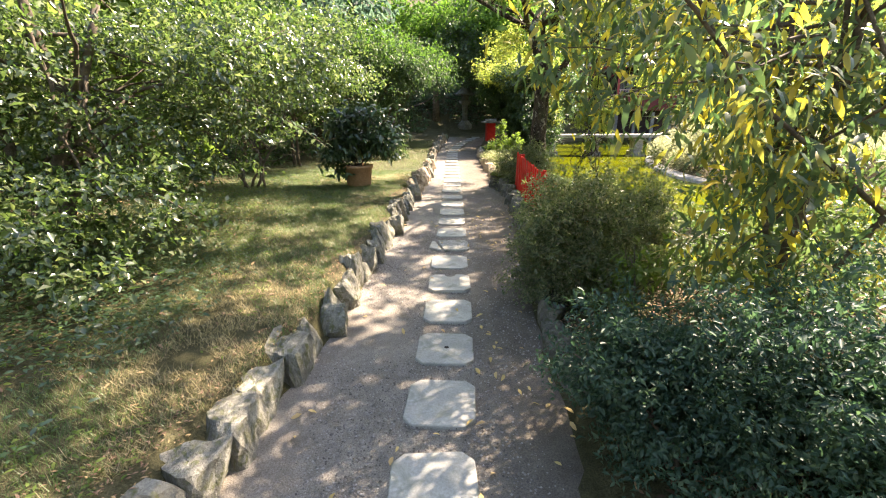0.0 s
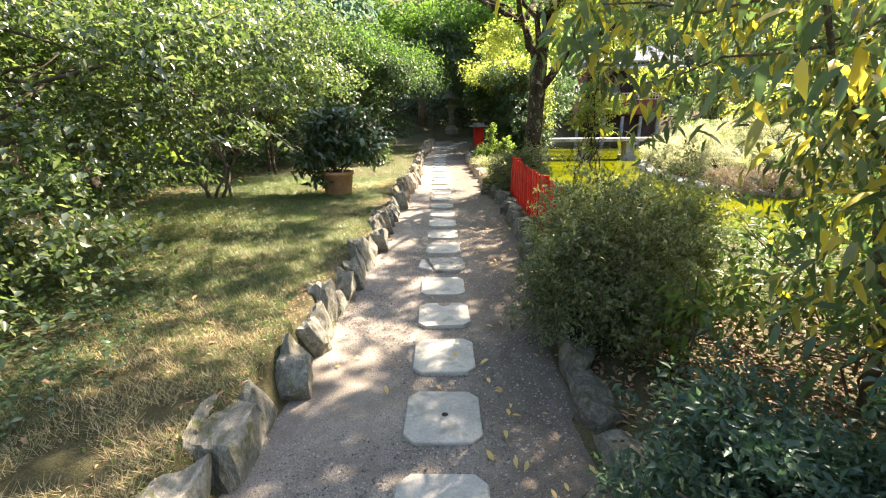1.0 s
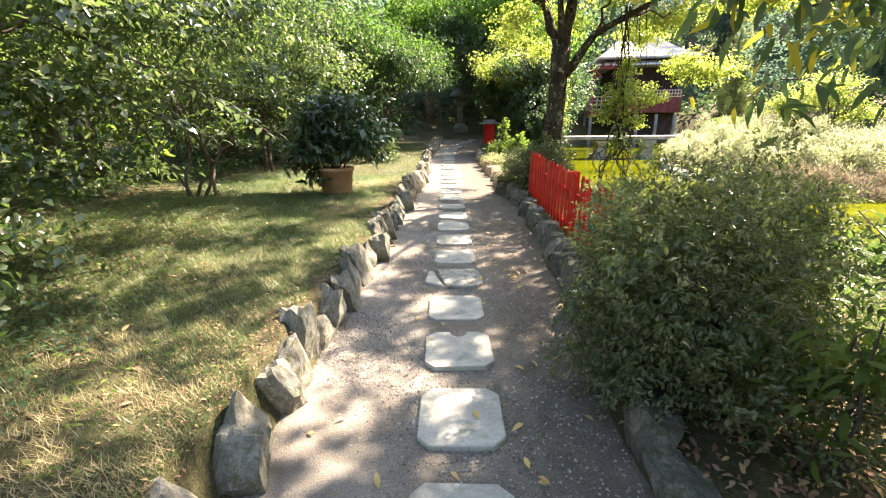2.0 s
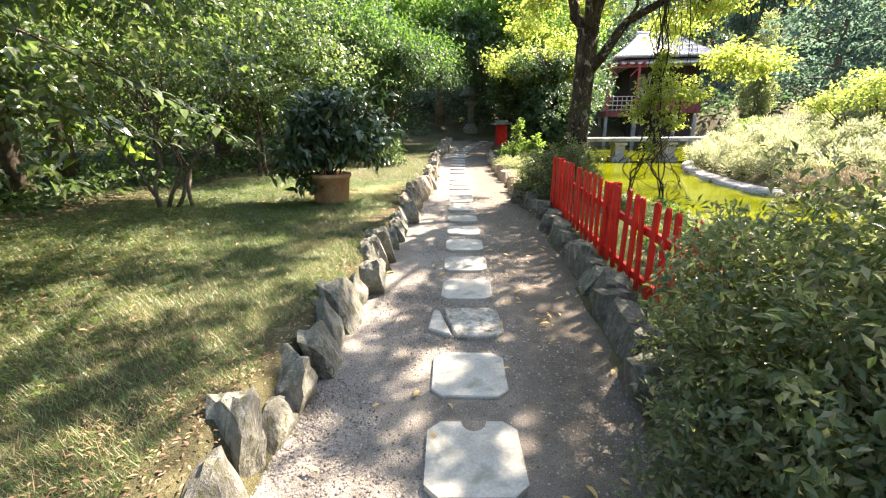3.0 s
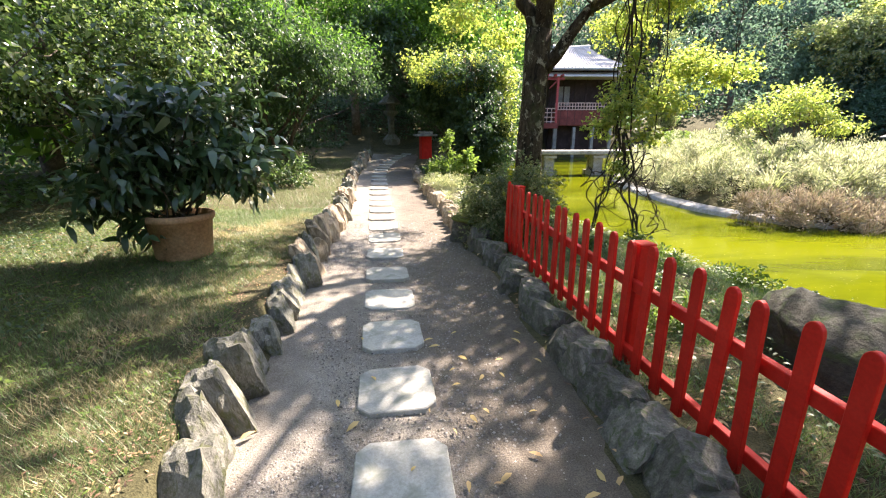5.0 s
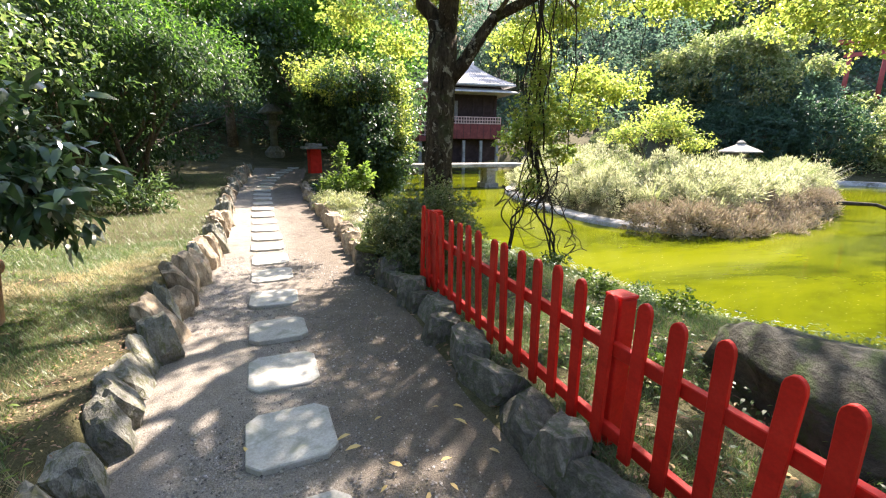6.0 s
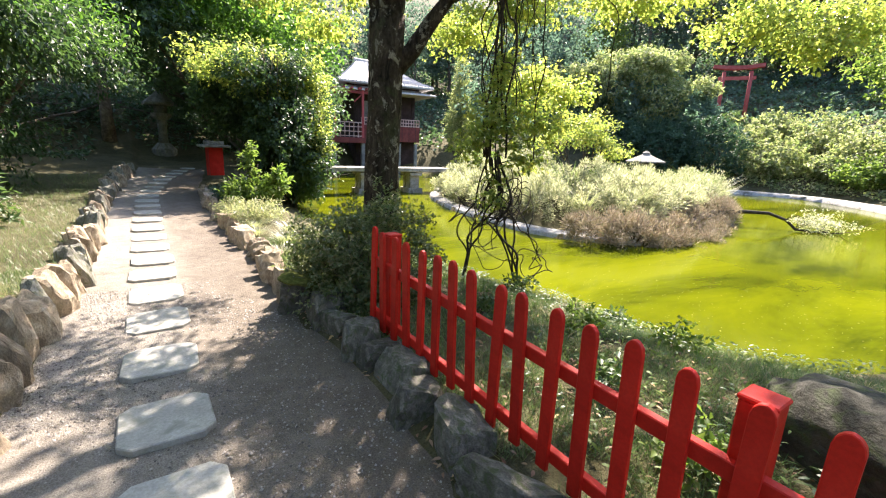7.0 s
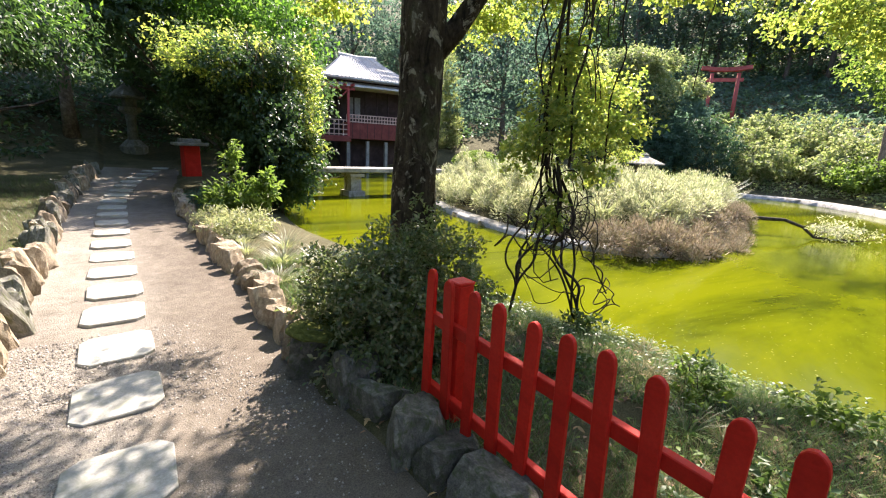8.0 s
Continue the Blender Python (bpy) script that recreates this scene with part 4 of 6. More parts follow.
def yellow_tree():
    r = np.random.default_rng(31)
    foot = Vector(spot(2.35, 3.0, -0.05))
    g = Geo()
    for b, r0 in (((2.3, 3.1, 3.9), 0.038), ((2.0, 3.2, 2.6), 0.024), ((3.1, 2.2, 2.8), 0.028)):
        pts = limb(g, foot + Vector((r.normal() * 0.1, r.normal() * 0.1, 0)), b, r0, r0 * 0.5, 8, 0.05, r, 8)
        for k in range(7):
            e = Vector(b) + Vector((r.normal() * 0.9 - 0.3, r.normal() * 0.9, r.normal() * 0.6))
            limb(g, pts[3 + k % 5], e, 0.018, 0.004, 6, 0.06, r, 5)
    blobs = [(0.95, 2.95, 2.1, 0.4, 0.5, 0.25), (0.72, 3.3, 1.75, 0.34, 0.5, 0.32), (1.25, 2.35, 1.55, 0.45, 0.5, 0.4), (1.05, 3.5, 1.4, 0.35, 0.4, 0.28), (1.95, 3.0, 1.3, 0.55, 0.6, 0.5), (2.4, 3.5, 0.9, 0.6, 0.6, 0.5), (2.5, 2.9, 1.5, 0.55, 0.5, 0.55), (1.5, 3.6, 1.9, 0.6, 0.7, 0.4),
             (2.6, 4.2, 1.7, 0.8, 0.9, 0.5), (2.9, 5.2, 2.8, 0.8, 0.7, 0.5), (2.6, 3.4, 2.2, 0.8, 0.8, 0.5), (0.55, 3.6, 2.35, 0.4, 0.5, 0.2), (1.9, 2.5, 0.85, 0.5, 0.4, 0.45), (2.3, 2.7, 0.45, 0.5, 0.4, 0.4), (1.75, 2.75, 0.4, 0.35, 0.35, 0.3)]
    for b in blobs:
        limb(g, (2.32, 3.05, 0.9 + 0.5 * b[2]), b[:3], 0.014, 0.004, 7, 0.06, r, 5)
    lm = foliage("leaves", blobs, 780, 10, 0.18, 0.112, 0.03, L_YELLOW, 33, 0.2, 0.9, True, 0.8)
    # unseen leaf masses added overhead, set by the dapples they cast below
    top = [(3.9, 6.2, 5.0, 0.9, 0.9, 0.5), (2.9, 6.0, 4.9, 0.8, 0.6, 0.4), (1.6, 4.9, 5.2, 0.9, 0.6, 0.3), (0.5, 4.5, 5.3, 0.8, 0.6, 0.3), (0.9, 5.7, 5.3, 0.9, 0.7, 0.3), (3.0, 6.5, 5.0, 0.9, 0.6, 0.35), (4.8, 6.2, 5.0, 0.7, 0.6, 0.5), (4.9, 7.0, 5.1, 0.8, 1.0, 0.5), (2.8, 5.1, 4.7, 0.9, 0.7, 0.4), (1.9, 5.9, 5.3, 0.8, 0.6, 0.3), (0.2, 5.5, 5.2, 0.7, 0.6, 0.3)]
    for t in top:
        limb(g, (2.25, 3.05, 3.7), t[:3], 0.045, 0.012, 6, 0.08, r, 6)
    high = foliage("upper_crown", top, 300, 24, 0.30, 0.15, 0.05, L_YELLOW, 35, 0.2, 0.7, True, 0.5)
    root = shrub("yellowing_tree", "tree with drooping narrow leaves turning yellow", "tree", g, M_BARK_THIN, lm, foot)
    high.transform(pose(*foot).inverted())
    part("upper_crown", high, root)
    return root


yellow_tree()

def seedling():
    r = np.random.default_rng(37)
    x, y, z = spot(1.42, 3.4)
    blobs = [(x - 0.1, y + 0.1, z + 0.35, 0.32, 0.3, 0.2), (x + 0.1, y - 0.1, z + 0.6, 0.3, 0.3, 0.25), (x - 0.25, y + 0.25, z + 0.5, 0.25, 0.2, 0.1)]
    lm = foliage("leaves", blobs, 34, 8, 0.12, 0.10, 0.03, L_LIGHT, 38, 0.2, 0.15, True)
    return shrub("sapling", "thin sapling with light narrow leaves", "sapling", stems_for((x, y, z), blobs, 5, 0.01, 39), M_BARK_THIN, lm, (x, y, z))


seedling()

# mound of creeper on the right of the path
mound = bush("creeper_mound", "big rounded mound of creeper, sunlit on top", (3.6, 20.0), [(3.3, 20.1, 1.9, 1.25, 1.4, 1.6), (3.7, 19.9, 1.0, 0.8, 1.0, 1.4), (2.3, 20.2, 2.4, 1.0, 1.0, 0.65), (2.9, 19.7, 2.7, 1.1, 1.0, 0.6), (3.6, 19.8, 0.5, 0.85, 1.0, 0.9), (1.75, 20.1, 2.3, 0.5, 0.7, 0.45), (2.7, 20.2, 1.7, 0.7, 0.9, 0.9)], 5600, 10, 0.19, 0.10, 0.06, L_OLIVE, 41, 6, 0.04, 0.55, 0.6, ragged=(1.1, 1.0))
# lighter leaves over the olive ones paint the sunlit top and right side
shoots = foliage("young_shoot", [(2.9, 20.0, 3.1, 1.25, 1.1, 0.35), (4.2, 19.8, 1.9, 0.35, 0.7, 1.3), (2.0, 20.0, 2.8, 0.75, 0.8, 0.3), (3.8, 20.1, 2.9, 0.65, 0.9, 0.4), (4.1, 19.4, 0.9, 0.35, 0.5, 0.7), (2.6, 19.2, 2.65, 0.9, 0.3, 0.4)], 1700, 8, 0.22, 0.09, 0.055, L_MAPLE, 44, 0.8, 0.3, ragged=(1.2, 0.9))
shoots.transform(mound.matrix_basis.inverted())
part("young_shoot", shoots, mound, "yellow-green shoots, lighter to stand for sun on top and right")
whips, wr0 = Geo(), np.random.default_rng(45)
for k in range(16):
    a, q = 6.283 * wr0.random(), 0.5 + 0.7 * wr0.random()
    p0 = Vector((3.1 + math.cos(a) * q - 3.6, math.sin(a) * q, 2.3))
    e = p0 + Vector((math.cos(a) * 0.4 + wr0.normal() * 0.25, math.sin(a) * 0.4, 0.9 + 0.35 * wr0.random()))
    whips.tube([p0, p0.lerp(e, 0.6) + Vector((0, 0, 0.12)), e], [0.012, 0.008, 0.004], 4)
wm = whips.mesh("whip", M_BARK_TAN)
wm.transform(Matrix.Translation((0, 0, -mound.matrix_basis.translation.z)))
part("whip", wm, mound, "pale bare whips arching out of the top")


def sword_clump(x, y, n, h, seed, mat=None, label="clump of pale arching sword-shaped leaves", name="sword_grass", spread=0.14, width=0.006, splay=0.6):
    r = np.random.default_rng(seed)
    z = float(land(x, y))
    root = thing(name, label, "grass clump", pose(x, y, z), "sword-leaved clumps")
    a = r.random(n) * 6.283
    P = np.stack([np.cos(a), np.sin(a), 0 * a], 1) * (r.random(n) * spread)[:, None]
    A = np.stack([np.cos(a) * splay, np.sin(a) * splay, 0.7 + 0.5 * r.random(n)], 1)
    U = np.stack([-np.cos(a), -np.sin(a), 0.6 + 0 * a], 1) + r.normal(size=(n, 3)) * 0.2
    part("tuft", leaf_mesh("tuft", P, A, U, h * (0.5 + 0.7 * r.random(n)), width, mat or L_IRIS, 0.1, True, 0.5), root)
    return root


for i, (x, y, n, h) in enumerate([(1.4, 12.5, 120, 0.22), (1.65, 13.2, 140, 0.32), (1.4, 13.9, 120, 0.22), (1.7, 12.0, 120, 0.26), (2.0, 12.8, 140, 0.34), (1.55, 11.4, 80, 0.2), (1.9, 13.9, 140, 0.34), (1.5, 14.5, 120, 0.24)]):
    sword_clump(x, y, n, h, 300 + i)
for i, (x, y, h) in enumerate([(1.45, 15.0, 0.26), (1.4, 15.7, 0.28), (1.8, 15.2, 0.3)]):
    z = float(land(x, y))
    bush("lavender_cushion", "low pale green cushion plant behind the rocks", (x, y), [(x, y, z + 0.12, 0.3, 0.35, h * 0.7)], 160, 12, 0.07, 0.07, 0.014, L_IRIS, 310 + i, 4, 0.006)
z0 = float(land(1.7, 16.4))
bush("tall_weed", "upright leafy green plant in the border", (1.9, 16.4), [(1.85, 16.4, z0 + 0.3, 0.5, 0.4, 0.3), (1.85, 16.5, z0 + 0.95, 0.14, 0.14, 0.45), (2.25, 16.2, z0 + 0.55, 0.3, 0.25, 0.3), (1.6, 16.9, z0 + 0.3, 0.3, 0.3, 0.28)], 240, 10, 0.1, 0.11, 0.05, L_LIGHT, 320, 6, 0.01)


z1 = float(land(1.55, 17.7))
bush("border_plant", "low blue-green cushion plant in the border", (1.6, 17.4), [(1.5, 17.3, z1 + 0.16, 0.34, 0.5, 0.24), (1.95, 17.2, z1 + 0.2, 0.4, 0.5, 0.3), (1.75, 18.2, z1 + 0.15, 0.4, 0.5, 0.24)], 220, 10, 0.08, 0.08, 0.02, L_TEAL, 324, 6, 0.008)


# ---- pot and its plant ----
def pot_plant():
    x, y, z = spot(-2.06, 9.6)
    root = thing("plant_pot", "large round terracotta pot with a thick rim", "plant pot", pose(x, y, z))
    prof = [(0.24, 0.0), (0.26, 0.02), (0.295, 0.38), (0.315, 0.385), (0.325, 0.41), (0.32, 0.45), (0.29, 0.455), (0.275, 0.40)]
    part("body", Geo().lathe(prof, 32).mesh("body", M_POT, True), root)
    part("soil", Geo().lathe([(0.27, 0.36), (0.276, 0.395), (0.15, 0.41)], 24).mesh("soil", M_EARTH, True), root)
    blobs = [(x, y, z + 1.0, 0.65, 0.6, 0.5), (x + 0.45, y, z + 1.0, 0.45, 0.4, 0.35), (x - 0.35, y - 0.2, z + 0.75, 0.45, 0.4, 0.4), (x - 0.35, y - 0.1, z + 0.4, 0.2, 0.2, 0.25), (x, y, z + 1.45, 0.55, 0.5, 0.35), (x - 0.35, y, z + 1.25, 0.35, 0.35, 0.3), (x + 0.7, y - 0.1, z + 1.0, 0.3, 0.3, 0.22)]
    lm = foliage("leaves", blobs, 330, 9, 0.15, 0.17, 0.055, L_DARK, 51, 0.2, 0.45, True, ragged=(1.8, 0.9))
    g = stems_for((x, y, z + 0.45), blobs, 14, 0.012, 52)
    shrub("pot_plant", "leafy dark glossy plant growing in the terracotta pot", "plant", g, M_BARK_THIN, lm, (x, y, z + 0.4))


pot_plant()

# ---- left side: shrubs and small trees ----
def left_tree(name, label, foot_xy, tips, blobs, twigs, seed, L=0.075, W=0.05, mat=None, r0=0.05, per=10, spread=0.16):
    r = np.random.default_rng(seed)
    foot = Vector(spot(*foot_xy, -0.05))
    g = Geo()
    for t in tips:
        pts = limb(g, foot + Vector((r.normal() * 0.08, r.normal() * 0.08, 0)), t, r0, r0 * 0.45, 8, 0.07, r, 7)
        for k in range(6):
            b = blobs[r.integers(len(blobs))]
            e = Vector((b[0] + r.normal() * b[3] * 0.5, b[1] + r.normal() * b[4] * 0.5, b[2] + r.normal() * b[5] * 0.4))
            limb(g, pts[3 + k % 5], e, r0 * 0.35, 0.004, 6, 0.06, r, 5)
    lm = foliage("leaves", blobs, twigs, per, spread, L, W, mat or L_GREEN, seed + 1, 0.15, 0.12, False, 0.2, ragged=(1.2, 0.9), rise=-0.1)
    return shrub(name, label, "tree", g, M_BARK_THIN, lm, foot)


lawn_tree = left_tree("small_tree", "small tree with a dark trunk and layered leafy branches", (-4.05, 4.5), [(-4.05, 4.6, 3.2), (-4.7, 4.6, 2.2), (-3.6, 4.9, 2.4)],
          [(-3.9, 5.0, 2.1, 1.3, 1.2, 0.35), (-3.8, 4.9, 1.3, 1.3, 1.2, 0.35), (-2.9, 5.4, 1.9, 0.9, 1.2, 0.25), (-2.9, 5.2, 1.3, 0.8, 1.0, 0.25), (-3.1, 4.2, 0.75, 0.7, 0.7, 0.22), (-3.4, 3.9, 0.3, 0.8, 0.7, 0.25), (-2.9, 3.2, 0.12, 0.55, 0.5, 0.22), (-3.5, 3.1, 0.6, 0.7, 0.6, 0.25), (-2.7, 4.3, 0.45, 0.5, 0.5, 0.2), (-2.9, 4.9, 0.8, 0.6, 0.6, 0.2), (-3.9, 2.8, 1.1, 0.8, 0.7, 0.25), (-4.8, 4.6, 1.6, 1.2, 1.2, 0.4), (-4.6, 4.5, 0.8, 1.2, 1.1, 0.35), (-3.2, 6.2, 2.3, 1.2, 1.3, 0.7), (-5.5, 5.5, 2.4, 1.6, 1.6, 1.0), (-4.2, 3.4, 2.3, 1.2, 1.2, 0.5), (-2.4, 5.3, 2.0, 0.7, 0.9, 0.5), (-2.2, 6.4, 2.1, 0.8, 0.9, 0.5), (-6.2, 6.2, 1.6, 1.5, 1.5, 1.1), (-5.6, 4.4, 2.6, 1.5, 1.5, 0.9)], 3900, 61, 0.066, 0.042, mat=L_TREE, r0=0.08, per=12)

def sunlit_spray(tree, way, seed):
    """A long branch arching out over the lawn, large glossy leaves set in two ranks along it."""
    r = np.random.default_rng(seed)
    inv = tree.matrix_basis.inverted()
    line = eased([Vector(p) for p in way], 2)
    g = Geo()
    g.tube([inv @ p for p in line], [0.014 - 0.010 * i / (len(line) - 1) for i in range(len(line))], 5)
    spray = part("spray", g.mesh("spray", M_BARK_THIN, True), tree, "arching branch")
    P, A, U = [], [], []
    for k in range(46):
        t = (0.3 + 0.7 * k / 45) * (len(line) - 1.001)
        i = int(t)
        d = (line[i + 1] - line[i]).normalized()
        side = d.cross(Vector((0, 0, 1))).normalized() * (1 if k % 2 else -1)
        P.append(inv @ (line[i].lerp(line[i + 1], t - i) + side * 0.02 + Vector(r.normal(size=3)) * 0.015))
        A.append(side * 0.8 + d * 0.6 + Vector(r.normal(size=3)) * 0.2)
        U.append(Vector((0, 0, 1)) + Vector(r.normal(size=3)) * 0.25)
    s = 0.7 + 0.5 * r.random(46)
    part("leaves", leaf_mesh("leaves", np.array(P), np.array(A), np.array(U), 0.12 * s, 0.058 * s, L_GLINT, 0.15, True, 0.3), spray, "large leaves glinting in the sun")


sunlit_spray(lawn_tree, [(-3.7, 4.9, 2.0), (-2.9, 5.2, 1.75), (-2.05, 5.82, 1.24), (-1.8, 6.45, 0.86)], 66)
sunlit_spray(lawn_tree, [(-3.8, 5.0, 1.6), (-3.1, 5.3, 1.45), (-2.6, 5.7, 1.15), (-2.35, 6.2, 0.9)], 67)
left_tree("multi_stem_shrub", "many-stemmed shrub with light leaves over the lawn", (-3.87, 8.6), [(-4.6, 9.1, 1.8), (-3.5, 8.9, 1.6), (-3.2, 9.3, 1.8), (-4.1, 8.6, 1.8), (-5.0, 8.8, 1.4)],
          [(-4.0, 9.0, 1.8, 1.3, 1.1, 0.8), (-2.9, 8.3, 1.7, 0.8, 0.8, 0.4), (-5.2, 9.2, 1.6, 1.1, 1.1, 0.9), (-3.8, 9.3, 2.6, 1.6, 1.4, 0.7), (-2.7, 7.3, 1.05, 0.5, 0.5, 0.15), (-4.4, 7.6, 2.0, 1.2, 1.0, 0.8)], 1150, 63, 0.066, 0.042, mat=L_TREE, r0=0.028)
left_tree("small_tree", "leafy small tree behind the potted plant", (-4.6, 13.0), [(-4.4, 13.1, 3.0), (-4.9, 12.7, 2.6)],
          [(-4.4, 12.9, 2.0, 1.5, 1.4, 1.2), (-3.4, 13.3, 2.6, 1.3, 1.3, 0.9), (-5.5, 12.5, 2.3, 1.5, 1.5, 1.2), (-3.0, 12.7, 2.1, 0.8, 0.9, 0.5), (-4.6, 13.4, 3.6, 1.8, 1.6, 0.9)], 1300, 65, 0.085, 0.055, mat=L_TREE)
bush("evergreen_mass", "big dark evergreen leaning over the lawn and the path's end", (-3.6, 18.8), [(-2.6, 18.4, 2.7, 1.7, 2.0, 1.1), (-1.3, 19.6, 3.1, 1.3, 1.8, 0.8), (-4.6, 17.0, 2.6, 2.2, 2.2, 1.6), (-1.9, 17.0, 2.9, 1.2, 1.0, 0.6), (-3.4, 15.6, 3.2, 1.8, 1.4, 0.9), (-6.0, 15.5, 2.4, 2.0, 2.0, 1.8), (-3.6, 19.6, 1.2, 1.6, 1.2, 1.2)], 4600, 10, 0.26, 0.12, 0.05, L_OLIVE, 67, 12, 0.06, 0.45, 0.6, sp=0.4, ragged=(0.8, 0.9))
# brighter leaves laid over the top, its sunlit look put into the colour
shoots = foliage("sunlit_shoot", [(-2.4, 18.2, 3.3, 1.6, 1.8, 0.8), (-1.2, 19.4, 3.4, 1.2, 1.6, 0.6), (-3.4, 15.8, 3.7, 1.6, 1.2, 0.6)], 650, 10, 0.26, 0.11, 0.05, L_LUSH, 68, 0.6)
part("sunlit_shoot", shoots, bpy.data.objects["evergreen_mass"], "brighter green shoots that put the sunlit top into colour").data.transform(bpy.data.objects["evergreen_mass"].matrix_basis.inverted())
bush("low_bush", "low loose leafy bush on the lawn's edge", (-2.1, 15.4), [(-2.0, 15.4, 0.05, 0.5, 0.4, 0.3), (-2.5, 15.2, 0.2, 0.5, 0.5, 0.35), (-1.8, 15.3, 0.35, 0.25, 0.25, 0.2)], 150, 9, 0.16, 0.11, 0.04, L_GREEN, 69, 10, 0.012, 0.2)
bush("undershrub", "loose green undergrowth below the yellowing tree", (2.9, 3.6), [(2.8, 3.4, 0.1, 0.7, 0.6, 0.4), (3.4, 2.6, 0.2, 0.8, 0.7, 0.5), (2.2, 3.6, -0.05, 0.4, 0.4, 0.3), (3.6, 4.2, 0.3, 0.9, 0.8, 0.6), (2.9, 1.9, 0.1, 0.6, 0.5, 0.5), (2.5, 4.3, 0.2, 0.5, 0.5, 0.5), (2.7, 3.3, 0.6, 0.5, 0.5, 0.4)], 700, 9, 0.13, 0.07, 0.03, L_GREEN, 71, 16, 0.01, 0.15, sp=0.4)

# ---- stone bridge ----
def stone_bridge():
    root = thing("stone_bridge", "low pale stone slab bridge on squat piers", "bridge", pose(0, 0, 0))
    a, b = Vector((5.4, 23.5, 0.2)), Vector((10.9, 23.2, 0.2))
    ang = math.degrees(math.atan2(b.y - a.y, b.x - a.x))
    mid = (a + b) / 2
    part("deck", bevelled(Geo().box(0, 0, 0, (b - a).length + 0.8, 1.1, 0.16), 0.02).mesh("deck", M_BRIDGE), root, m=pose(mid.x, mid.y, 0.19, 0, 0, ang))
    pier = Geo().box(0, 0, -0.80, 0.66, 0.9, 0.2).box(0, 0, -0.42, 0.42, 0.7, 0.6).box(0, 0, -0.1, 0.56, 0.95, 0.12)
    pm = pier.mesh("pier", M_BRIDGE)
    for x in (5.2, 7.4, 9.6):
        p = a.lerp(b, (x - a.x) / (b.x - a.x))
        part("pier", pm, root, m=pose(p.x, p.y, 0.11, 0, 0, ang))


stone_bridge()


# ---- pavilion over the water ----
def pavilion():
    root = thing("pavilion", "dark red timber pavilion on posts with a grey tiled roof", "building", pose(13.0, 35.0, 0, 0, 0, -8) @ Matrix.Scale(1.08, 4))
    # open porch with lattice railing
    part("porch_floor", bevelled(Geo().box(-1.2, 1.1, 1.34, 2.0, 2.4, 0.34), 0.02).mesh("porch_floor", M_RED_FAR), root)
    column = Geo().box(0, 0, 2.8, 0.13, 0.13, 3.1).mesh("column", M_RED_POST)
    stilt = Geo().box(0, 0, 0.1, 0.19, 0.19, 2.3).mesh("stilt", M_POST)
    for x, y in ((-0.35, 0.0), (-2.1, 0.0), (-2.1, 2.2)):
        part("column", column, root, m=pose(x, y, 0))
        part("stilt", stilt, root, m=pose(x, y + 0.1, 0))
    part("beam", bevelled(Geo().box(-1.2, 0, 4.22, 2.5, 0.12, 0.16), 0.01).mesh("beam", M_RED_POST), root)
    part("beam", bevelled(Geo().box(-2.1, 1.1, 4.20, 0.12, 2.6, 0.16), 0.01).mesh("beam", M_RED_POST), root)
    rafter = Geo().box(0, 0.1, 4.38, 0.09, 1.5, 0.13).mesh("rafter", M_RED_POST)
    for x in (-2.15, -1.65, -1.15, -0.65, -0.2):
        part("rafter", rafter, root, m=pose(x, 0, 0))
    for x, a in ((-0.62, 45), (-1.85, -45)):
        part("brace", Geo().box(0, 0, 0, 0.07, 0.07, 0.75).mesh("brace", M_RED_POST), root, m=pose(x, 0, 3.9, 0, a, 0))

    def railing(n, length, height, rails):
        g = Geo()
        for z in rails:
            g.box(0, 0, z, length, 0.05, 0.055)
        for x in np.linspace(-length / 2, length / 2, n):
            g.box(x, 0, height / 2, 0.045, 0.04, height)
        return g.mesh("railing", M_LATTICE)
    part("railing", railing(7, 1.7, 0.92, (0.08, 0.36, 0.64, 0.90)), root, "pale pink lattice railing", m=pose(-1.22, -0.02, 1.52))
    part("railing", railing(8, 2.1, 0.92, (0.08, 0.36, 0.64, 0.90)), root, "pale pink lattice railing", m=pose(-2.12, 1.1, 1.52, 0, 0, 90))
    # main hall behind
    part("wall", Geo().box(1.65, 3.9, 3.1, 4.3, 4.6, 3.4).mesh("wall", M_DARKWOOD), root, "dark stained timber wall")
    batten = Geo().box(0, 0, 0, 0.09, 0.06, 2.4).mesh("batten", M_DARKWOOD)
    for x in np.linspace(-0.3, 3.6, 6):
        part("batten", batten, root, m=pose(x, 1.57, 3.5))
    part("window_panel", Geo().box(0.5, 1.58, 3.3, 0.8, 0.04, 1.2).mesh("window_panel", M_POST), root, "dim grey sliding panel")
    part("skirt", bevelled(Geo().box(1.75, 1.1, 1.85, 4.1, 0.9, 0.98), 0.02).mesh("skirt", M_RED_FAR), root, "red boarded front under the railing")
    seam = Geo().box(0, 0, 1.85, 0.02, 0.02, 0.96).mesh("seam", M_DARKWOOD)
    for x in np.linspace(0.1, 3.5, 8):
        part("seam", seam, root, m=pose(x, 0.645, 0))
    part("railing", railing(22, 4.0, 0.46, (0.04, 0.24, 0.45)), root, "pale pink lattice railing", m=pose(1.75, 0.66, 2.35))
    for x in (-0.1, 1.15, 2.4, 3.6):
        part("stilt", stilt, root, m=pose(x, 0.85, 0))
    # dark box stands for the shade between the posts
    part("undercroft", Geo().box(1.7, 3.6, 0.1, 4.2, 4.0, 2.6).mesh("undercroft", M_DARKWOOD), root, "dark box standing for the shaded space between the posts")

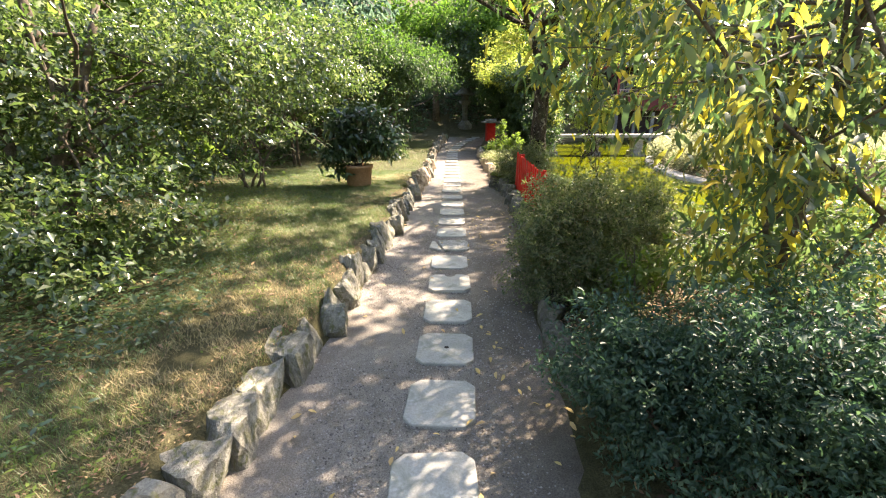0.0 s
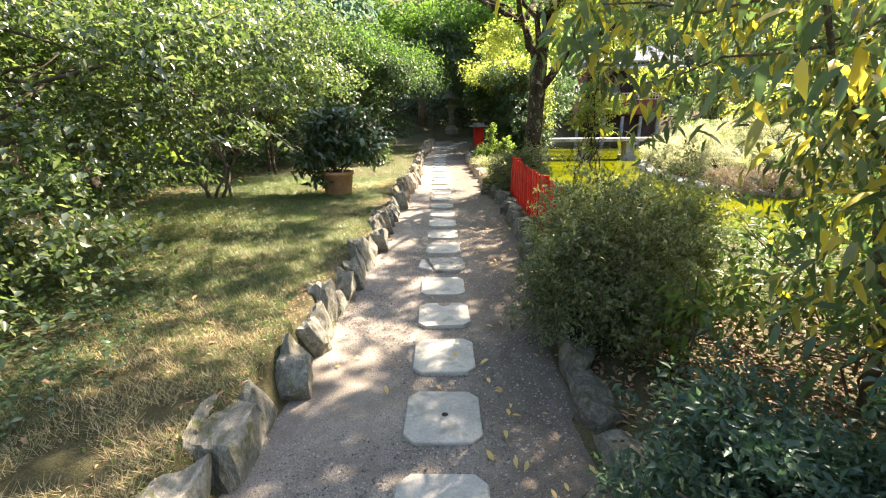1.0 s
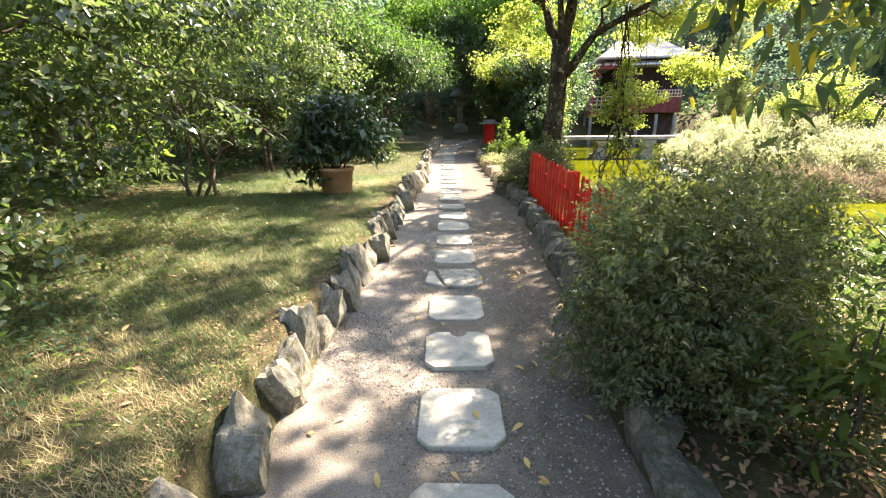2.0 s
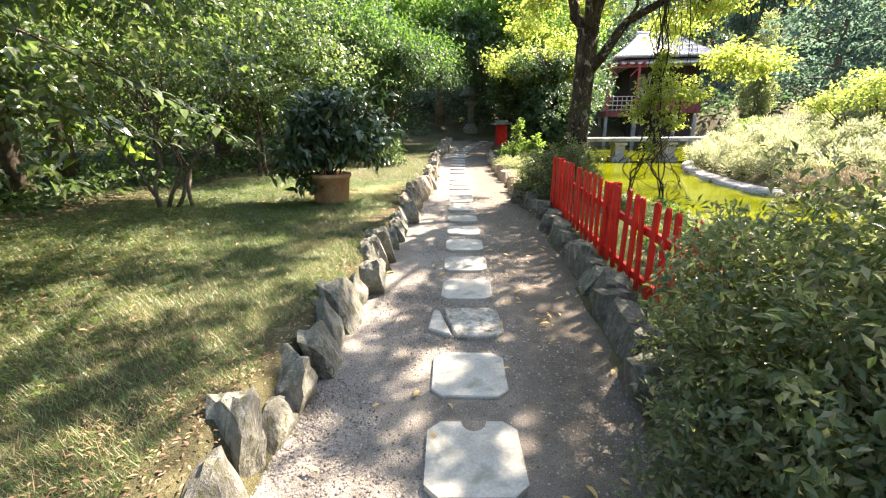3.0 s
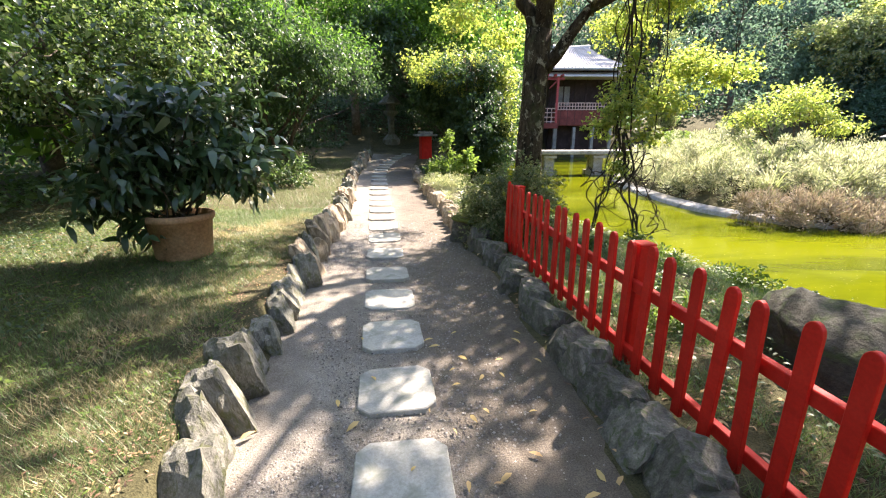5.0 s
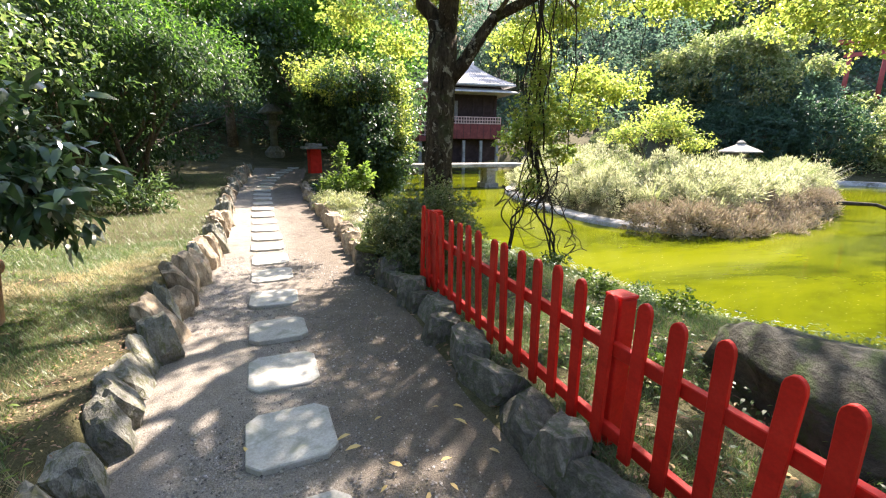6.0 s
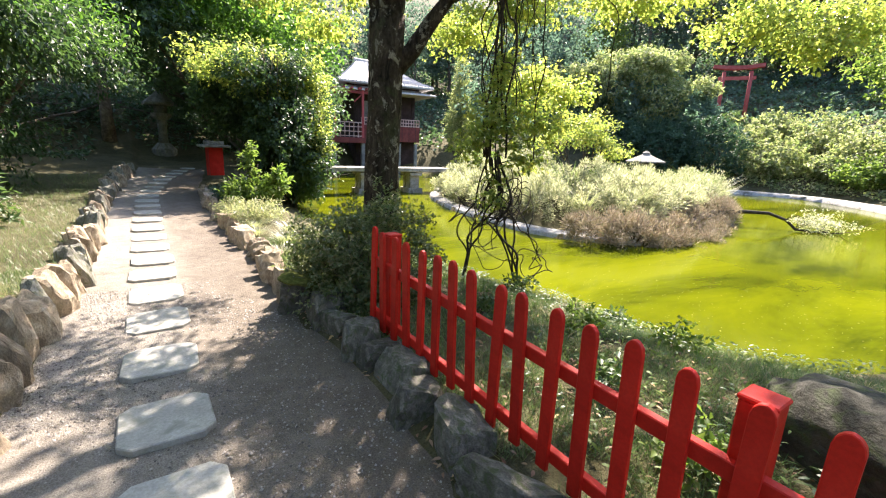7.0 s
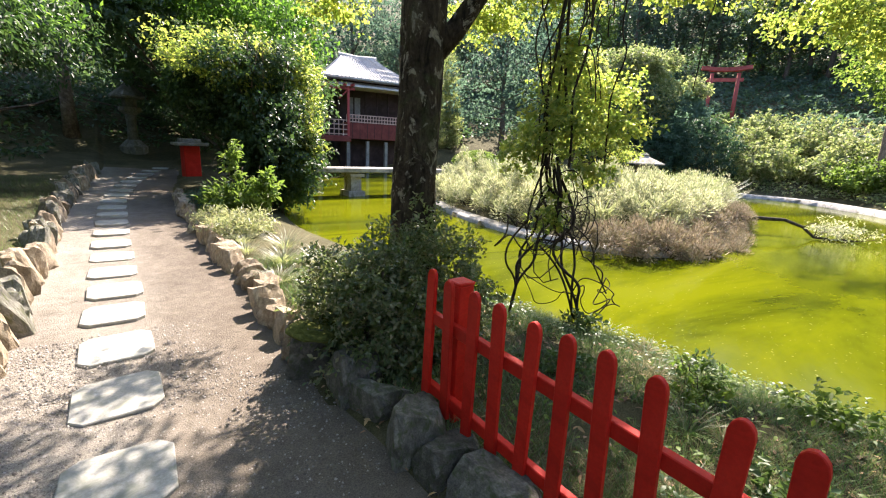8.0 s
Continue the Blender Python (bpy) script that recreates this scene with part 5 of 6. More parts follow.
    def hip(cx, cy, a, b, c, e, zb, zt, t, sag, steps=5):
        rings = [[(cx + sx * (a + (c - a) * u), cy + sy * (b + (e - b) * u), zb + (zt - zb) * (u - sag * math.sin(math.pi * u))) for sx, sy in ((-1, -1), (1, -1), (1, 1), (-1, 1))] for u in (k / steps for k in range(steps + 1))]
        v = [(x, y, z - t) for x, y, z in rings[0]] + [p for q in rings for p in q]
        n = steps + 2
        return Geo().add(v, [(3, 2, 1, 0), tuple(4 * n - 4 + i for i in range(4))] + [(4 * k + i, 4 * k + (i + 1) % 4, 4 * k + 4 + (i + 1) % 4, 4 * k + 4 + i) for k in range(n - 1) for i in range(4)])
    cx, cy = 1.35, 3.5
    part("lower_eave", hip(cx, cy, 3.3, 3.6, 2.4, 2.6, 4.42, 4.72, 0.07, 0.05).mesh("lower_eave", M_ROOF), root, "thin lower eave")
    # dark box stands for the shaded gap between the two roofs
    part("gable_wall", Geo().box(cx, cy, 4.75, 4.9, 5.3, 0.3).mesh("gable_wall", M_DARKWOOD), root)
    roof = part("roof", hip(cx, cy, 3.15, 3.5, 1.15, 0.14, 4.9, 6.6, 0.10, 0.10).mesh("roof", M_ROOF), root, "sunlit grey tiled hip roof with hollow slopes")
    part("ridge", Geo().tube([(cx - 1.3, cy, 6.72), (cx, cy, 6.64), (cx + 1.3, cy, 6.72)], 0.12, 6).mesh("ridge", M_ROOF), roof, "ridge capping")
    slope = lambda u: 4.93 + 1.7 * (u - 0.10 * math.sin(math.pi * u))
    for f in np.linspace(-0.97, 0.97, 26):
        part("tile_rib", Geo().tube([(cx + f * (3.15 - 2.0 * u), cy - 3.5 + 3.36 * u, slope(u)) for u in (0, 0.25, 0.5, 0.75, 1)], 0.028, 4).mesh("tile_rib", M_ROOF), roof)
    for f in np.linspace(-0.97, 0.97, 26):
        part("tile_rib", Geo().tube([(cx - 3.15 + 2.0 * u, cy + f * (3.5 - 3.36 * u), slope(u)) for u in (0, 0.25, 0.5, 0.75, 1)], 0.028, 4).mesh("tile_rib", M_ROOF), roof)


pavilion()


# ---- torii ----
def torii():
    x, y = 38.9, 23.6
    z = float(land(x, y))
    root = thing("torii_gate", "red painted wooden torii gate on the slope", "gate", pose(x, y, z, 0, 0, -60))
    H = 8.1 - z
    for s in (-1, 1):
        part("pillar", Geo().tube([(s * 0.92, 0, -0.3), (s * 0.9, 0, H - 0.3)], [0.16, 0.13], 10).mesh("pillar", M_TORII, True), root)
    part("lintel", Geo().tube([(-1.7, 0, H + 0.10), (-0.8, 0, H - 0.02), (0, 0, H - 0.05), (0.8, 0, H - 0.02), (1.7, 0, H + 0.10)], 0.2, 4).mesh("lintel", M_TORII), root)
    part("tie_beam", Geo().box(0, 0, H - 0.8, 2.5, 0.14, 0.26).mesh("tie_beam", M_TORII), root)


torii()


# ---- stone lanterns ----
def stone_lantern(x, y, s, label, broad=1.0):
    root = thing("stone_lantern", label, "lantern", pose(*spot(x, y)) @ Matrix.Diagonal((s * broad, s * broad, s, 1)))
    part("base", Geo().lathe([(0.42, -0.1), (0.42, 0.12), (0.30, 0.22), (0.2, 0.3)], 8).mesh("base", M_LANTERN), root)
    part("shaft", Geo().lathe([(0.17, 0.28), (0.14, 0.6), (0.17, 0.95)], 12).mesh("shaft", M_LANTERN, True), root)
    part("platform", Geo().lathe([(0.18, 0.93), (0.34, 1.03), (0.34, 1.12)], 6).mesh("platform", M_LANTERN), root)
    part("light_box", Geo().lathe([(0.22, 1.11), (0.22, 1.4)], 6).mesh("light_box", M_LANTERN), root)
    part("cap", Geo().lathe([(0.58, 1.34), (0.58, 1.39), (0.42, 1.5), (0.2, 1.64), (0.11, 1.72), (0.12, 1.78), (0.03, 1.88)], 10).mesh("cap", M_LANTERN), root)


stone_lantern(19.6, 18.6, 0.98, "squat stone lantern with a wide cap among bushes", 1.55)
stone_lantern(0.88, 29.6, 1.5, "tall dark stone lantern standing in deep shade", 0.75)


# ---- red post by the path ----
def gate_post(x, y):
    root = thing("red_post", "squat red painted post with a broad dark capstone", "post", pose(*spot(x, y), 0, 0, 8))
    top = 0.98 - float(land(x, y))
    part("shaft", bevelled(Geo().box(0, 0, (top - 0.2) / 2, 0.42, 0.42, top), 0.012).mesh("shaft", M_RED), root)
    part("capstone", bevelled(Geo().box(0, 0, top - 0.06, 0.8, 0.8, 0.09).box(0, 0, top + 0.04, 0.5, 0.5, 0.11), 0.015).mesh("capstone", M_LANTERN), root, "broad dark capstone")


gate_post(1.98, 22.9)

# ---- island planting ----
def isle_bush(x, y, rx, ry, rz, mat, seed, twigs, name, label, L=0.10, W=0.05, dz=0.0):
    z = float(land(x, y))
    return bush(name, label, (x, y), [(x, y, z + rz * 0.6 + dz, rx, ry, rz), (x + rx * 0.4, y - ry * 0.3, z + rz * 0.45, rx * 0.7, ry * 0.7, rz * 0.6), (x - rx * 0.45, y + ry * 0.2, z + rz * 0.45, rx * 0.7, ry * 0.7, rz * 0.6)], twigs, 10, 0.14, L, W, mat, seed, 8, 0.02)


def feathery(x, y, rx, ry, h, mat, seed, spikes, label):
    """A loose shrub of upright plumes, leaves set all along them."""
    r = np.random.default_rng(seed)
    z = float(land(x, y))
    g, P, A, U = Geo(), [], [], []
    for k in range(spikes):
        a, q = 6.283 * r.random(), math.sqrt(r.random())
        foot = Vector((x + 0.04 * math.cos(a), y + 0.04 * math.sin(a), z - 0.03))
        tip = Vector((x + rx * q * math.cos(a), y + ry * q * math.sin(a), z + h * (0.3 + 0.8 * r.random() ** 1.4) * (1 - 0.3 * q * q)))
        if k % 6 == 0:
            g.tube([foot, foot.lerp(tip, 0.6) + Vector(r.normal(size=3)) * 0.05, tip], [0.012, 0.008, 0.003], 4)
        n = 26
        t = 0.35 + 0.65 * r.random(n)
        d = np.array(tip - foot)
        P.append(np.array(foot) + t[:, None] * d + r.normal(size=(n, 3)) * 0.05)
        A.append(d / np.linalg.norm(d) * 0.7 + r.normal(size=(n, 3)) * 0.5)
        U.append(r.normal(size=(n, 3)) * 0.5 + (0, 0, 0.7))
    P, A, U = np.concatenate(P), np.concatenate(A), np.concatenate(U)
    lm = leaf_mesh("leaves", P, A, U, 0.10 * (0.6 + 0.8 * r.random(len(P))), 0.026, mat, 0.15)
    return shrub("feathery_shrub", label, "shrub", g, M_BARK_THIN, lm, (x, y, z))


def fluffy(x, y, rx, ry, h, mat, seed, twigs, label, lumps=9):
    """A sprawling bush of many upright puffs of narrow pale leaves, with dark gaps between."""
    r = np.random.default_rng(seed)
    z = float(land(x, y))
    g, P, A, U, S = Geo(), [], [], [], []
    tips = lumps * 4
    for k in range(tips):
        a, q = 6.283 * r.random(), math.sqrt(r.random())
        foot = Vector((x + 0.04 * math.cos(a), y + 0.04 * math.sin(a), z - 0.03))
        tip = Vector((x + rx * q * math.cos(a), y + ry * q * math.sin(a), z + h * (0.25 + 0.85 * r.random()) * (1 - 0.4 * q * q)))
        if k % 3 == 0:
            g.tube([foot, foot.lerp(tip, 0.55) + Vector(r.normal(size=3)) * 0.06, tip], [0.014, 0.009, 0.004], 4)
        n = int(twigs * 18 / tips)
        puff = 0.10 + 0.18 * r.random()
        d = unit(r.normal(size=(n, 3)) + (0, 0, 0.45))
        P.append(np.array(tip) + d * puff * r.random((n, 1)) ** 0.5 * (1, 1, 1.5) - (0, 0, puff * 0.9))
        A.append(d + (0, 0, 0.5))
        U.append(r.normal(size=(n, 3)) * 0.5 + (0, 0, 0.7))
        S.append(np.full(n, 0.8 + 0.6 * r.random()))
    P, A, U, S = (np.concatenate(q) for q in (P, A, U, S))
    lm = leaf_mesh("leaves", P, A, U, 0.085 * S * (0.6 + 0.7 * r.random(len(P))), 0.018 * S, mat, 0.15)
    return shrub("pale_shrub", label, "shrub", g, M_VINE, lm, (x, y, z))


for i, (x, y, rx, ry, h) in enumerate([(9.7, 13.05, 1.2, 0.8, 1.0), (11.1, 13.25, 1.3, 0.9, 1.05), (12.6, 13.55, 1.3, 0.9, 1.0), (14.1, 14.05, 1.3, 0.9, 1.0), (15.8, 14.35, 1.2, 0.8, 1.1), (8.7, 14.45, 0.9, 1.0, 1.0), (12.0, 14.75, 1.3, 1.0, 1.0), (17.1, 14.6, 0.9, 0.6, 1.2), (10.3, 14.65, 1.2, 1.1, 1.1), (8.7, 16.15, 0.9, 1.2, 0.9), (9.7, 16.75, 1.1, 1.2, 1.2), (9.0, 18.35, 0.8, 1.2, 0.95), (9.7, 20.2, 0.8, 1.0, 1.0), (14.2, 16.0, 1.2, 1.0, 0.9), (11.6, 18.2, 1.3, 1.2, 1.4), (16.2, 16.2, 1.2, 1.0, 0.85), (11.3, 21.2, 1.1, 1.1, 1.3), (18.2, 15.8, 0.9, 0.9, 1.1)]):
    fluffy(x, y, rx, ry, h, L_GREY, 80 + i, 420, "sprawling pale grey-green shrub with fluffy tips")
for i, (x, y) in enumerate([(8.15, 12.75), (8.7, 12.05), (9.4, 11.7), (10.2, 11.7), (11.1, 11.85), (12.1, 12.15), (13.1, 12.45), (14.1, 12.85), (9.8, 12.25), (11.6, 12.45), (13.0, 12.9), (15.2, 13.2)]):
    fluffy(x, y, 0.8, 0.5, 0.66, L_DRY, 110 + i, 240, "dry brown twiggy shrub hanging over the water", 6)
feathery(17.4, 14.5, 0.8, 0.6, 1.45, L_GREY, 118, 130, "pale feathery plume shrub at the island's tip")
feathery(13.9, 13.4, 0.7, 0.5, 1.25, L_GREY, 119, 110, "pale feathery plume shrub on the island")
feathery(10.6, 13.3, 0.7, 0.6, 1.1, L_GREY, 120, 110, "pale feathery plume shrub on the island")
zi = float(land(12.7, 15.6))
bush("yellow_green_shrub", "tall loose yellow-green shrub on the island", (12.0, 15.9), [(11.4, 15.7, zi + 1.9, 0.7, 0.7, 0.4), (12.1, 15.6, zi + 1.6, 0.6, 0.6, 0.35), (10.6, 16.3, zi + 1.6, 0.7, 0.7, 0.35), (12.5, 15.4, zi + 1.3, 0.45, 0.45, 0.25), (11.8, 16.0, zi + 2.2, 0.6, 0.6, 0.3)], 360, 11, 0.2, 0.09, 0.05, L_MAPLE, 90, 9, 0.03, 0.1, ragged=(1.6, 0.8))
zc = float(land(12.9, 22.6))
bush("clipped_bush", "flat clipped bright green bush on the island", (12.9, 22.6), [(12.9, 22.6, zc + 0.85, 1.0, 0.9, 0.42)], 900, 10, 0.06, 0.07, 0.04, L_LIGHT, 91, 8, 0.02, 0.85, ragged=(1.3, 0.12))
for i, (x, y, n, h) in enumerate([(8.9, 17.55, 80, 0.8), (9.3, 19.35, 80, 0.8), (9.4, 15.65, 90, 0.9), (11.0, 14.65, 110, 0.95), (15.3, 15.05, 90, 0.95), (16.6, 14.25, 130, 1.3), (16.2, 13.95, 110, 1.1), (10.2, 17.6, 120, 1.2), (10.4, 20.6, 120, 1.1), (12.4, 20.2, 130, 1.2), (15.9, 14.5, 120, 1.4), (8.9, 13.6, 110, 0.9), (9.9, 13.0, 100, 1.0), (12.2, 13.2, 120, 0.95), (13.2, 13.3, 110, 0.95), (9.1, 16.6, 120, 1.0), (9.9, 15.0, 110, 1.2), (9.6, 18.9, 120, 1.0), (11.2, 19.4, 130, 1.3), (14.6, 14.2, 110, 0.9)]):
    sword_clump(x, y, n, h, 340 + i, L_LIGHT if i % 3 == 1 else None, spread=0.25, width=0.016, splay=0.3)


def fallen_branch():
    r = np.random.default_rng(95)
    g = Geo()
    g.tube([(13.6, 12.2, -0.5), (14.1, 11.4, -0.36), (14.5, 10.9, -0.36), (14.6, 10.5, -0.5), (14.5, 10.2, -0.72), (14.9, 9.8, -0.76), (15.2, 9.4, -0.74)], [0.07, 0.06, 0.05, 0.045, 0.04, 0.03, 0.02], 6)
    for k in range(10):
        a = [(14.5, 10.2, -0.72), (14.9, 9.8, -0.76), (14.6, 10.5, -0.5), (15.2, 9.4, -0.74)][k % 4]
        limb(g, a, (a[0] + r.normal() * 0.7, a[1] + r.normal() * 0.5 - 0.3, -0.5 + 0.25 * r.random()), 0.012, 0.003, 4, 0.04, r, 4)
    lm = foliage("leaves", [(15.0, 9.8, -0.5, 0.9, 0.8, 0.25)], 130, 9, 0.14, 0.07, 0.03, L_GREY, 96, 0.1)
    g.v = [(x + 0.4, y + 0.85, z) for x, y, z in g.v]
    lm.transform(Matrix.Translation((0.4, 0.85, 0)))
    return shrub("fallen_branch", "bare crooked branch reaching out over the water", "branch", g, M_VINE, lm, (14.0, 13.05, -0.6))


fallen_branch()

# ---- far bank planting ----
for i, (x, y, rx, rz, mat, name, label) in enumerate([
        (26.6, 24.9, 1.5, 1.7, L_TEAL, "clipped_hedge", "dark clipped rounded hedge bush on the far bank"), (28.2, 22.6, 1.6, 1.8, L_TEAL, "clipped_hedge", "dark clipped rounded hedge bush on the far bank"), (29.6, 20.4, 1.8, 2.1, L_TEAL, "clipped_hedge", "dark clipped rounded hedge bush on the far bank"),
        (31.6, 17.6, 1.7, 1.3, L_PALE, "bank_bush", "loose pale green bush on the far bank"), (33.5, 19.6, 1.5, 1.7, L_PALE, "bank_bush", "loose pale green bush on the far bank"),
        (30.8, 12.6, 1.7, 0.9, L_LIGHT, "bank_bush", "leafy low bush on the far bank"), (32.2, 14.6, 1.6, 0.9, L_PALE, "bank_bush", "leafy low bush on the far bank"),
        (28.5, 9.2, 1.7, 1.0, L_LIGHT, "bank_bush", "leafy low bush on the far bank"), (31.2, 9.6, 1.8, 1.4, L_PALE, "bank_bush", "loose pale green bush on the far bank"), (25.8, 6.8, 1.7, 1.1, L_LIGHT, "bank_bush", "leafy low bush on the far bank"),
        (33.5, 13.5, 2.0, 1.6, L_PALE, "bank_bush", "loose pale green bush on the far bank"), (36, 16.5, 2.0, 1.6, L_PALE, "bank_bush", "leafy bush below the gate"), (37.5, 19.8, 1.8, 1.3, L_PALE, "bank_bush", "leafy bush below the gate"), (35.3, 22.2, 1.8, 1.4, L_GREEN, "bank_bush", "leafy bush below the gate")]):
    if name == "clipped_hedge":
        zb = float(land(x, y))
        bush(name, label, (x, y), [(x, y, zb + 0.55 * rz, rx, rx, 0.9 * rz)], 1800, 10, 0.11, 0.12, 0.07, mat, 100 + i, 5, 0.04, 0.92)
    else:
        isle_bush(x, y, rx, rx, rz, mat, 100 + i, 560, name, label, 0.18, 0.11)
z = float(land(30.5, 26.4))
hill = bush("creeper_hill", "broad mound overgrown with creeper, leaves tinted bluish for haze", (30.5, 26.4), [(30.5, 26.4, z + 2.7, 3.3, 3.0, 2.7), (32.5, 23.8, z + 1.9, 1.8, 1.8, 1.8), (27.9, 28.9, z + 2.2, 2.4, 2.4, 2.2)], 4200, 10, 0.3, 0.22, 0.13, L_HILL, 130, 5, 0.05, 0.8, ragged=(0.6, 0.2))
# paler leaves over crest and face paint sun and haze onto them
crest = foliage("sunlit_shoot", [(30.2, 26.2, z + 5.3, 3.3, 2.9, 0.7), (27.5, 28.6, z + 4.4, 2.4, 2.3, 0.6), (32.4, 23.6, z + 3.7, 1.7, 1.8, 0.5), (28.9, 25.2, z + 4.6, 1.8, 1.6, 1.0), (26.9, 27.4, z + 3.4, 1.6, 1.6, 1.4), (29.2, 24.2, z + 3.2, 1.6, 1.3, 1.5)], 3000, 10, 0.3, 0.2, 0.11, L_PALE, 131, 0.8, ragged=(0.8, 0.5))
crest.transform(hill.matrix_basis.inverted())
part("sunlit_shoot", crest, hill, "pale shoots that put sun and haze on the crest into colour")


zg = float(land(21.6, 36.2))
bush("grey_cypress", "narrow upright grey-green cypress beside the pavilion", (21.6, 36.2), [(21.6, 36.2, zg + 0.9 + 1.05 * k, 1.15 - 0.16 * k, 1.15 - 0.16 * k, 0.95) for k in range(6)], 1000, 10, 0.25, 0.2, 0.06, L_PALE, 140, 4, 0.07, 0.6, ragged=(1.0, 0.5))
bush("round_shrub", "rounded pale green shrub behind the island", (20.2, 26.6), [(20.2, 26.6, 0.9, 1.5, 1.4, 1.6)], 900, 10, 0.16, 0.13, 0.08, L_PALE, 142, 5, 0.03, 0.75)

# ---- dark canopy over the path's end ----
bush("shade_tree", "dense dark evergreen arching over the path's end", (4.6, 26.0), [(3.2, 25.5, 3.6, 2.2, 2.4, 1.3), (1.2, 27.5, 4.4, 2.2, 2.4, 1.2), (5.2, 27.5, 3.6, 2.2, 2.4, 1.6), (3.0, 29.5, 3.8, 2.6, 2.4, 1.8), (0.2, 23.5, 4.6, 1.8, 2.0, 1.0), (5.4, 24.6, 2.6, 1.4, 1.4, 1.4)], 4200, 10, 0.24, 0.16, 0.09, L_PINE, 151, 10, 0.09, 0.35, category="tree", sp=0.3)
# brighter leaves paint the sunlit upper side of the dark crown
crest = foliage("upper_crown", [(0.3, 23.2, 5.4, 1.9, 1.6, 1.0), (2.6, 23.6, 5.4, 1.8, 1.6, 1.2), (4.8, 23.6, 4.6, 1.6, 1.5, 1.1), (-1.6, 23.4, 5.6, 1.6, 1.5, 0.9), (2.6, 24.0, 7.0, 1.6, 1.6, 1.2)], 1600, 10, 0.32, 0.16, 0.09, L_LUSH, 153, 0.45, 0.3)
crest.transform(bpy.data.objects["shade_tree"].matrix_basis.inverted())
part("upper_crown", crest, bpy.data.objects["shade_tree"], "brighter bluish green upper leaves, sunlight put into their colour")

# added dark leaf mass that stands for the deep shade behind the path
bush("dark_thicket", "added dark leaf mass standing for deep shade at the path's end", (-1.0, 33.0), [(-3.0, 31.5, 1.2, 2.4, 1.4, 2.0), (0.5, 33.5, 1.4, 2.6, 1.2, 2.2), (3.2, 32.5, 1.2, 2.0, 1.4, 2.2), (-5.5, 28.0, 1.2, 1.8, 2.2, 2.2), (-4.2, 23.5, 0.8, 1.0, 2.2, 1.6)], 2400, 10, 0.24, 0.16, 0.10, L_PINE, 155, 10, 0.05, 0.6, sp=0.5)

# ---- woods behind ----
def wood_tree(seed, mat, h, spread):
    r = np.random.default_rng(seed)
    g = Geo()
    g.tube(wavy((0, 0, -0.3), (r.normal() * 0.3, r.normal() * 0.3, h * 0.8), 8, 0.06, r), [0.22 - 0.018 * i for i in range(9)], 8)
    blobs = []
    for k in range(11):
        t = 0.22 + 0.75 * k / 10
        a = r.random() * 6.28
        q = spread * (0.55 + 0.25 * r.random()) * (1.15 - 0.7 * abs(t - 0.5))
        blobs.append((math.cos(a) * q * 0.6, math.sin(a) * q * 0.6, h * t, q, q, h * 0.14))
        limb(g, (0, 0, h * t * 0.8), (math.cos(a) * q, math.sin(a) * q, h * t), 0.07, 0.01, 5, 0.08, r, 5)
    lm = foliage("leaves", blobs, 380, 9, 0.36, 0.255, 0.16, mat, seed + 1, 0.35, 0.15, ragged=(0.7, 0.5))
    root = thing("wood_tree", "tall leafy tree of the wood round the garden", "tree", pose(0, 0, 0), "trees of the wood")
    part("trunk", g.mesh("trunk", M_BARK_THIN, True), root)
    part("crown", lm, root)
    return root


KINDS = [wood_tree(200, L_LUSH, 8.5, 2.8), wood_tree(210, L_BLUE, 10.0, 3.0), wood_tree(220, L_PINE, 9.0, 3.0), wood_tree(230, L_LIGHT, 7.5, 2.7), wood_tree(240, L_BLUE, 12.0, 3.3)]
wr = np.random.default_rng(9)
places = []
for x, y, k in [(-6.5, 15, 0), (-5.5, 18.5, 2), (-7.5, 11, 2), (-8, 7, 0), (-8.5, 3, 2), (-6.6, 9.2, 3), (-7.0, 5.0, 3), (-4.6, 23.5, 0), (-4.9, 27.5, 2), (3.2, 34, 2), (1.4, 35, 2), (4.8, 31, 0), (6.5, 33, 2), (-7, 24, 1), (-10, 18, 4), (-11, 10, 1), (-11, 4, 0), (-9, -1, 2), (-5, -5, 0), (0, -7, 2), (5, -5, 1), (9, -3, 0),
              (3.5, 38, 4), (6, 40, 1), (9, 45, 4), (14, 50, 1), (29, 33, 1), (23.5, 32, 1), (-9, 38, 1), (-12, 28, 4)]:
    places.append((x, y, k))
for k in range(44):
    a = radians(-25 + 112 * (k % 22) / 21 + (k // 22) * 2.2)
    d = (38, 58)[k // 22] + wr.normal() * 2.0
    kind = int(wr.choice([1, 4, 1, 4, 3, 1]))
    x, y = 9 + d * math.cos(a), 10 + d * math.sin(a) * 0.82
    if k < 22 and (6 < x < 30 or (x > 30 and 14 < y)):
        x, y = 9 + (x - 9) * 1.3, 10 + (y - 10) * 1.36
    places.append((x, y, kind))
for k in range(18):
    a, d = radians(2 + 66 * k / 17), 47 + 3 * wr.random()
    places.append((9 + d * math.cos(a), 10 + d * math.sin(a), (2, 1, 2, 4)[k % 4]))
for i, (x, y, k) in enumerate(places):
    s = 0.85 + 0.4 * wr.random() if i >= len(KINDS) else 1.0
    m = pose(*spot(x, y), wr.normal() * 2, wr.normal() * 2, wr.random() * 360) @ Matrix.Scale(s, 4)
    if i < len(KINDS):
        k = i
        KINDS[i].matrix_basis = m
        continue
    copy_thing(KINDS[k], m)


